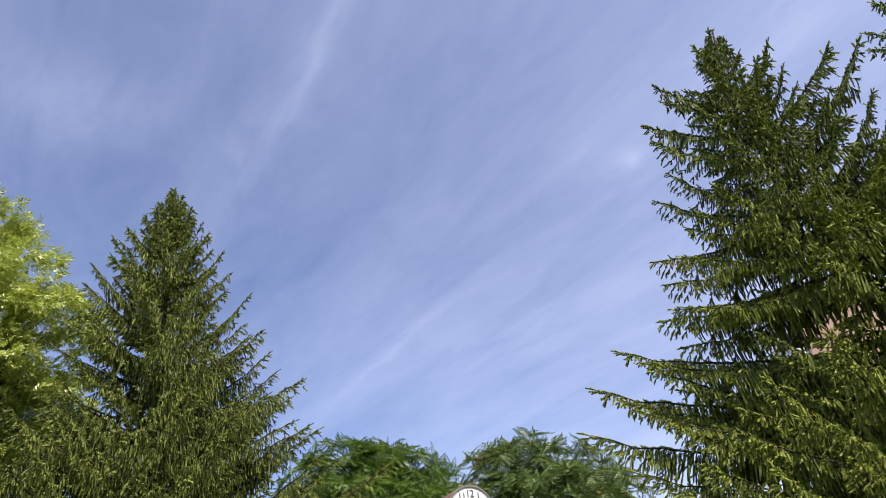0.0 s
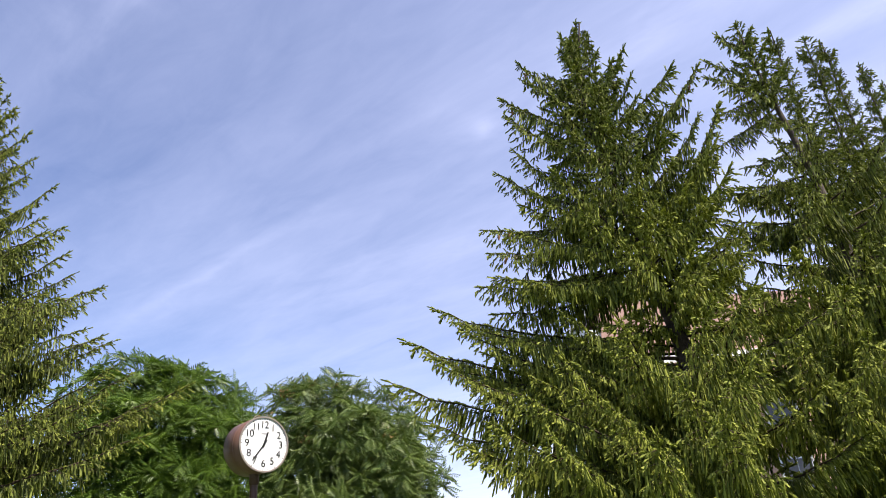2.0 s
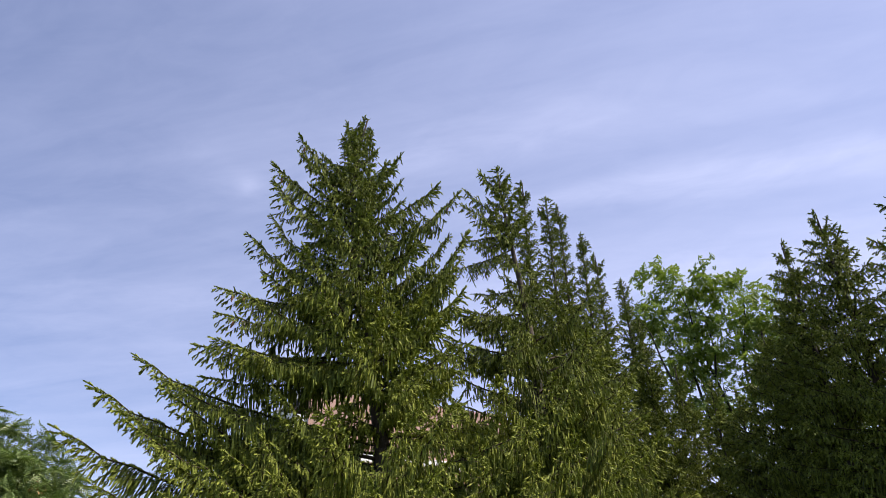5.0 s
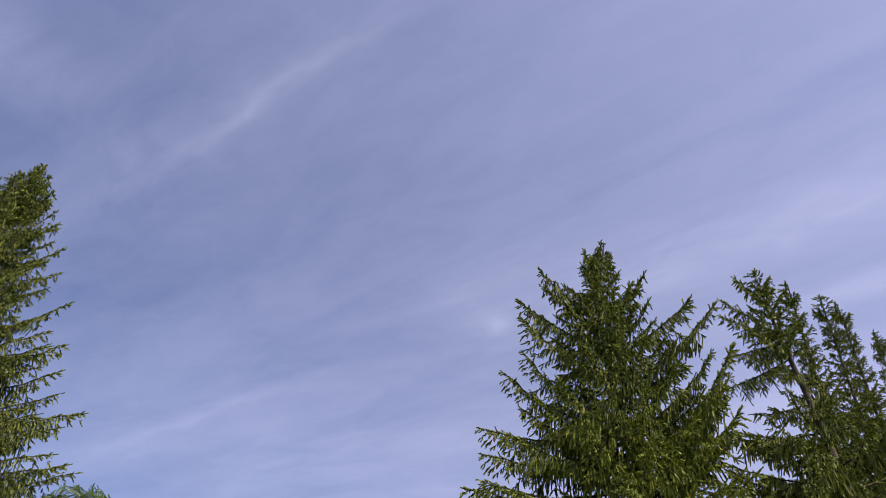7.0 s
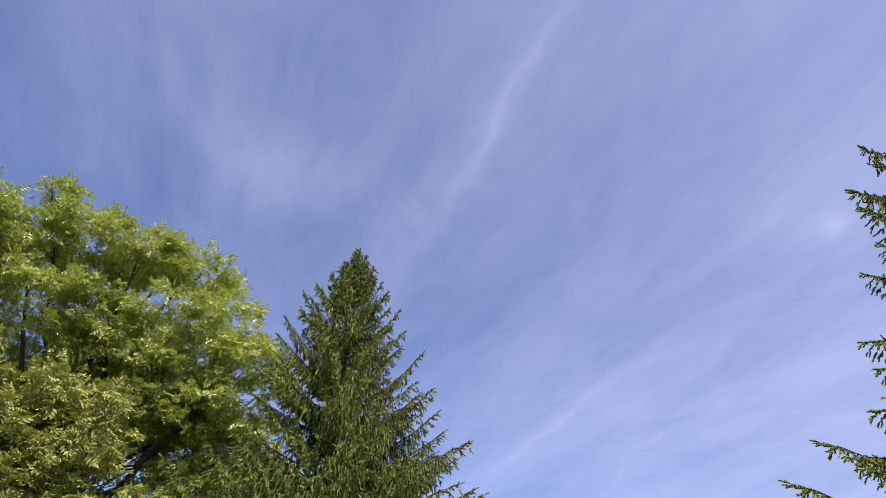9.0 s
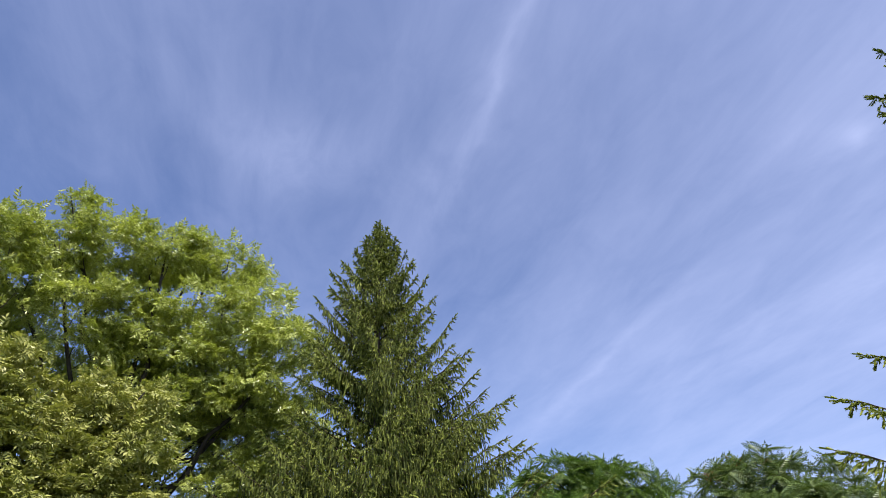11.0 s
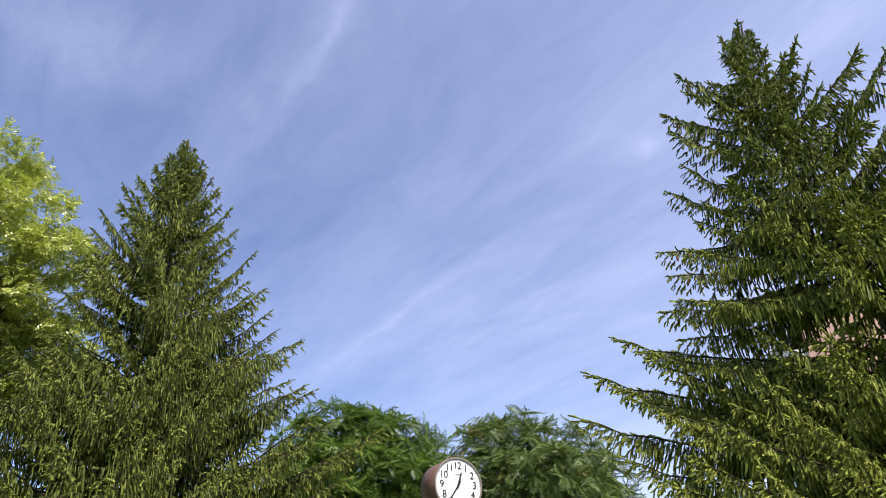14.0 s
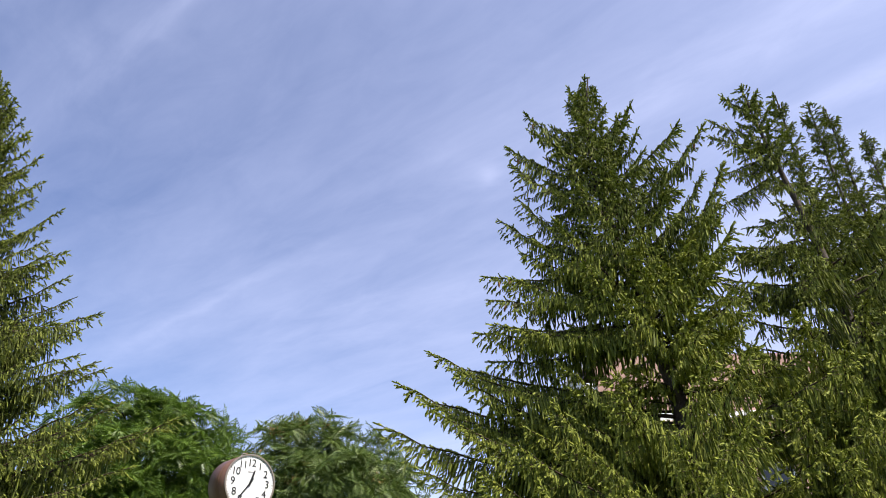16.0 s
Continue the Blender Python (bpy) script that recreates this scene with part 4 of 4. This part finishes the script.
def build_houses():
    # salmon house behind the tall spruce
    m = wall_frame(35.0, 30.0, 20)
    house = thing("house", (0, 0, 0), "salmon rendered house with a pale grey metal roof behind spruces", "house")
    house.matrix_basis = m
    top, left, right, deep = 11.9, -3.7, 6.0, 9.0
    part("wall", block(right - left, deep, top, ((left + right) / 2, deep / 2, top / 2)), SALMON, house, "salmon rendered wall")
    bm = bmesh.new()
    # mono-pitch side roof, rising from the eaves to the gable
    prof = [(left - 1.5, top - 1.2), (left + 0.25, top + 0.45), (left + 0.25, top + 0.25), (left - 1.5, top - 1.4)]
    fr = [bm.verts.new((x, -0.35, z)) for x, z in prof]
    bk = [bm.verts.new((x, deep + 0.35, z)) for x, z in prof]
    bm.faces.new(fr)
    bm.faces.new(bk[::-1])
    for i in range(4):
        bm.faces.new((fr[i], bk[i], bk[(i + 1) % 4], fr[(i + 1) % 4]))
    bmesh.ops.recalc_face_normals(bm, faces=bm.faces)
    part("roof", bm, ROOFING, house, "pale grey metal roof slope")
    part("side_wall", block(1.15, deep - 0.2, top - 1.1, (left - 0.575, deep / 2, (top - 1.1) / 2)), WHITE, house, "white rendered side wing")
    part("balcony", block(6.0, 1.3, 0.5, (1.6, -0.65, 7.85), bevel=0.02), CREAM, house, "cream balcony slab")
    part("band", block(right - left + 0.06, 0.16, 0.35, ((left + right) / 2, -0.06, 9.2)), WHITE, house, "white string course")
    for z in (4.2, 6.6):
        for x in (-2.2, 0.4, 3.0, 5.0):
            if not (z == 6.6 and x < -1):
                window(house, x, z, 1.2, 1.3)
    # antenna by the gable
    soup = Soup()
    z = np.linspace(0, 2.2, 6)
    soup.tube(np.stack([0 * z + left - 0.5, 0 * z + 1.0, top - 0.5 + z], 1), np.full(6, 0.018), 6, 0)
    part("antenna", soup.mesh("antenna", (CABLE,)), None, house)

    # weathered building behind the broadleaf trees
    m = wall_frame(-64.0, 27.0, 0)
    block_house = thing("apartment_building", (0, 0, 0), "weathered beige building with a dark tiled roof behind trees", "building")
    block_house.matrix_basis = m
    part("wall", block(9.0, 9.0, 13.6, (-0.2, 4.5, 6.8)), GREY_WALL, block_house, "weathered beige wall")
    bm = bmesh.new()
    prof = [(4.9, 13.3), (4.9, 13.5), (-0.2, 15.8), (-5.2, 13.5), (-5.2, 13.3), (-0.2, 15.5)]
    fr = [bm.verts.new((x, -0.5, z)) for x, z in prof]
    bk = [bm.verts.new((x, 9.5, z)) for x, z in prof]
    bm.faces.new(fr)
    bm.faces.new(bk[::-1])
    for i in range(6):
        bm.faces.new((fr[i], bk[i], bk[(i + 1) % 6], fr[(i + 1) % 6]))
    bmesh.ops.recalc_face_normals(bm, faces=bm.faces)
    part("roof", bm, DARK_ROOF, block_house, "dark brown tiled roof")
    bm = bmesh.new()
    vs = [bm.verts.new(v) for v in ((4.3, 0.002, 13.55), (-4.7, 0.002, 13.55), (-0.2, 0.002, 15.5), (4.3, 0.25, 13.55), (-4.7, 0.25, 13.55), (-0.2, 0.25, 15.5))]
    for q in ((0, 1, 2), (5, 4, 3), (0, 3, 4, 1), (1, 4, 5, 2), (2, 5, 3, 0)):
        bm.faces.new([vs[i] for i in q])
    bmesh.ops.recalc_face_normals(bm, faces=bm.faces)
    part("gable", bm, GREY_WALL, block_house)
    for z in (4.0, 7.0, 10.0):
        for x in (-3.0, 0.0, 3.0):
            window(block_house, x, z, 1.2, 1.4)


build_houses()
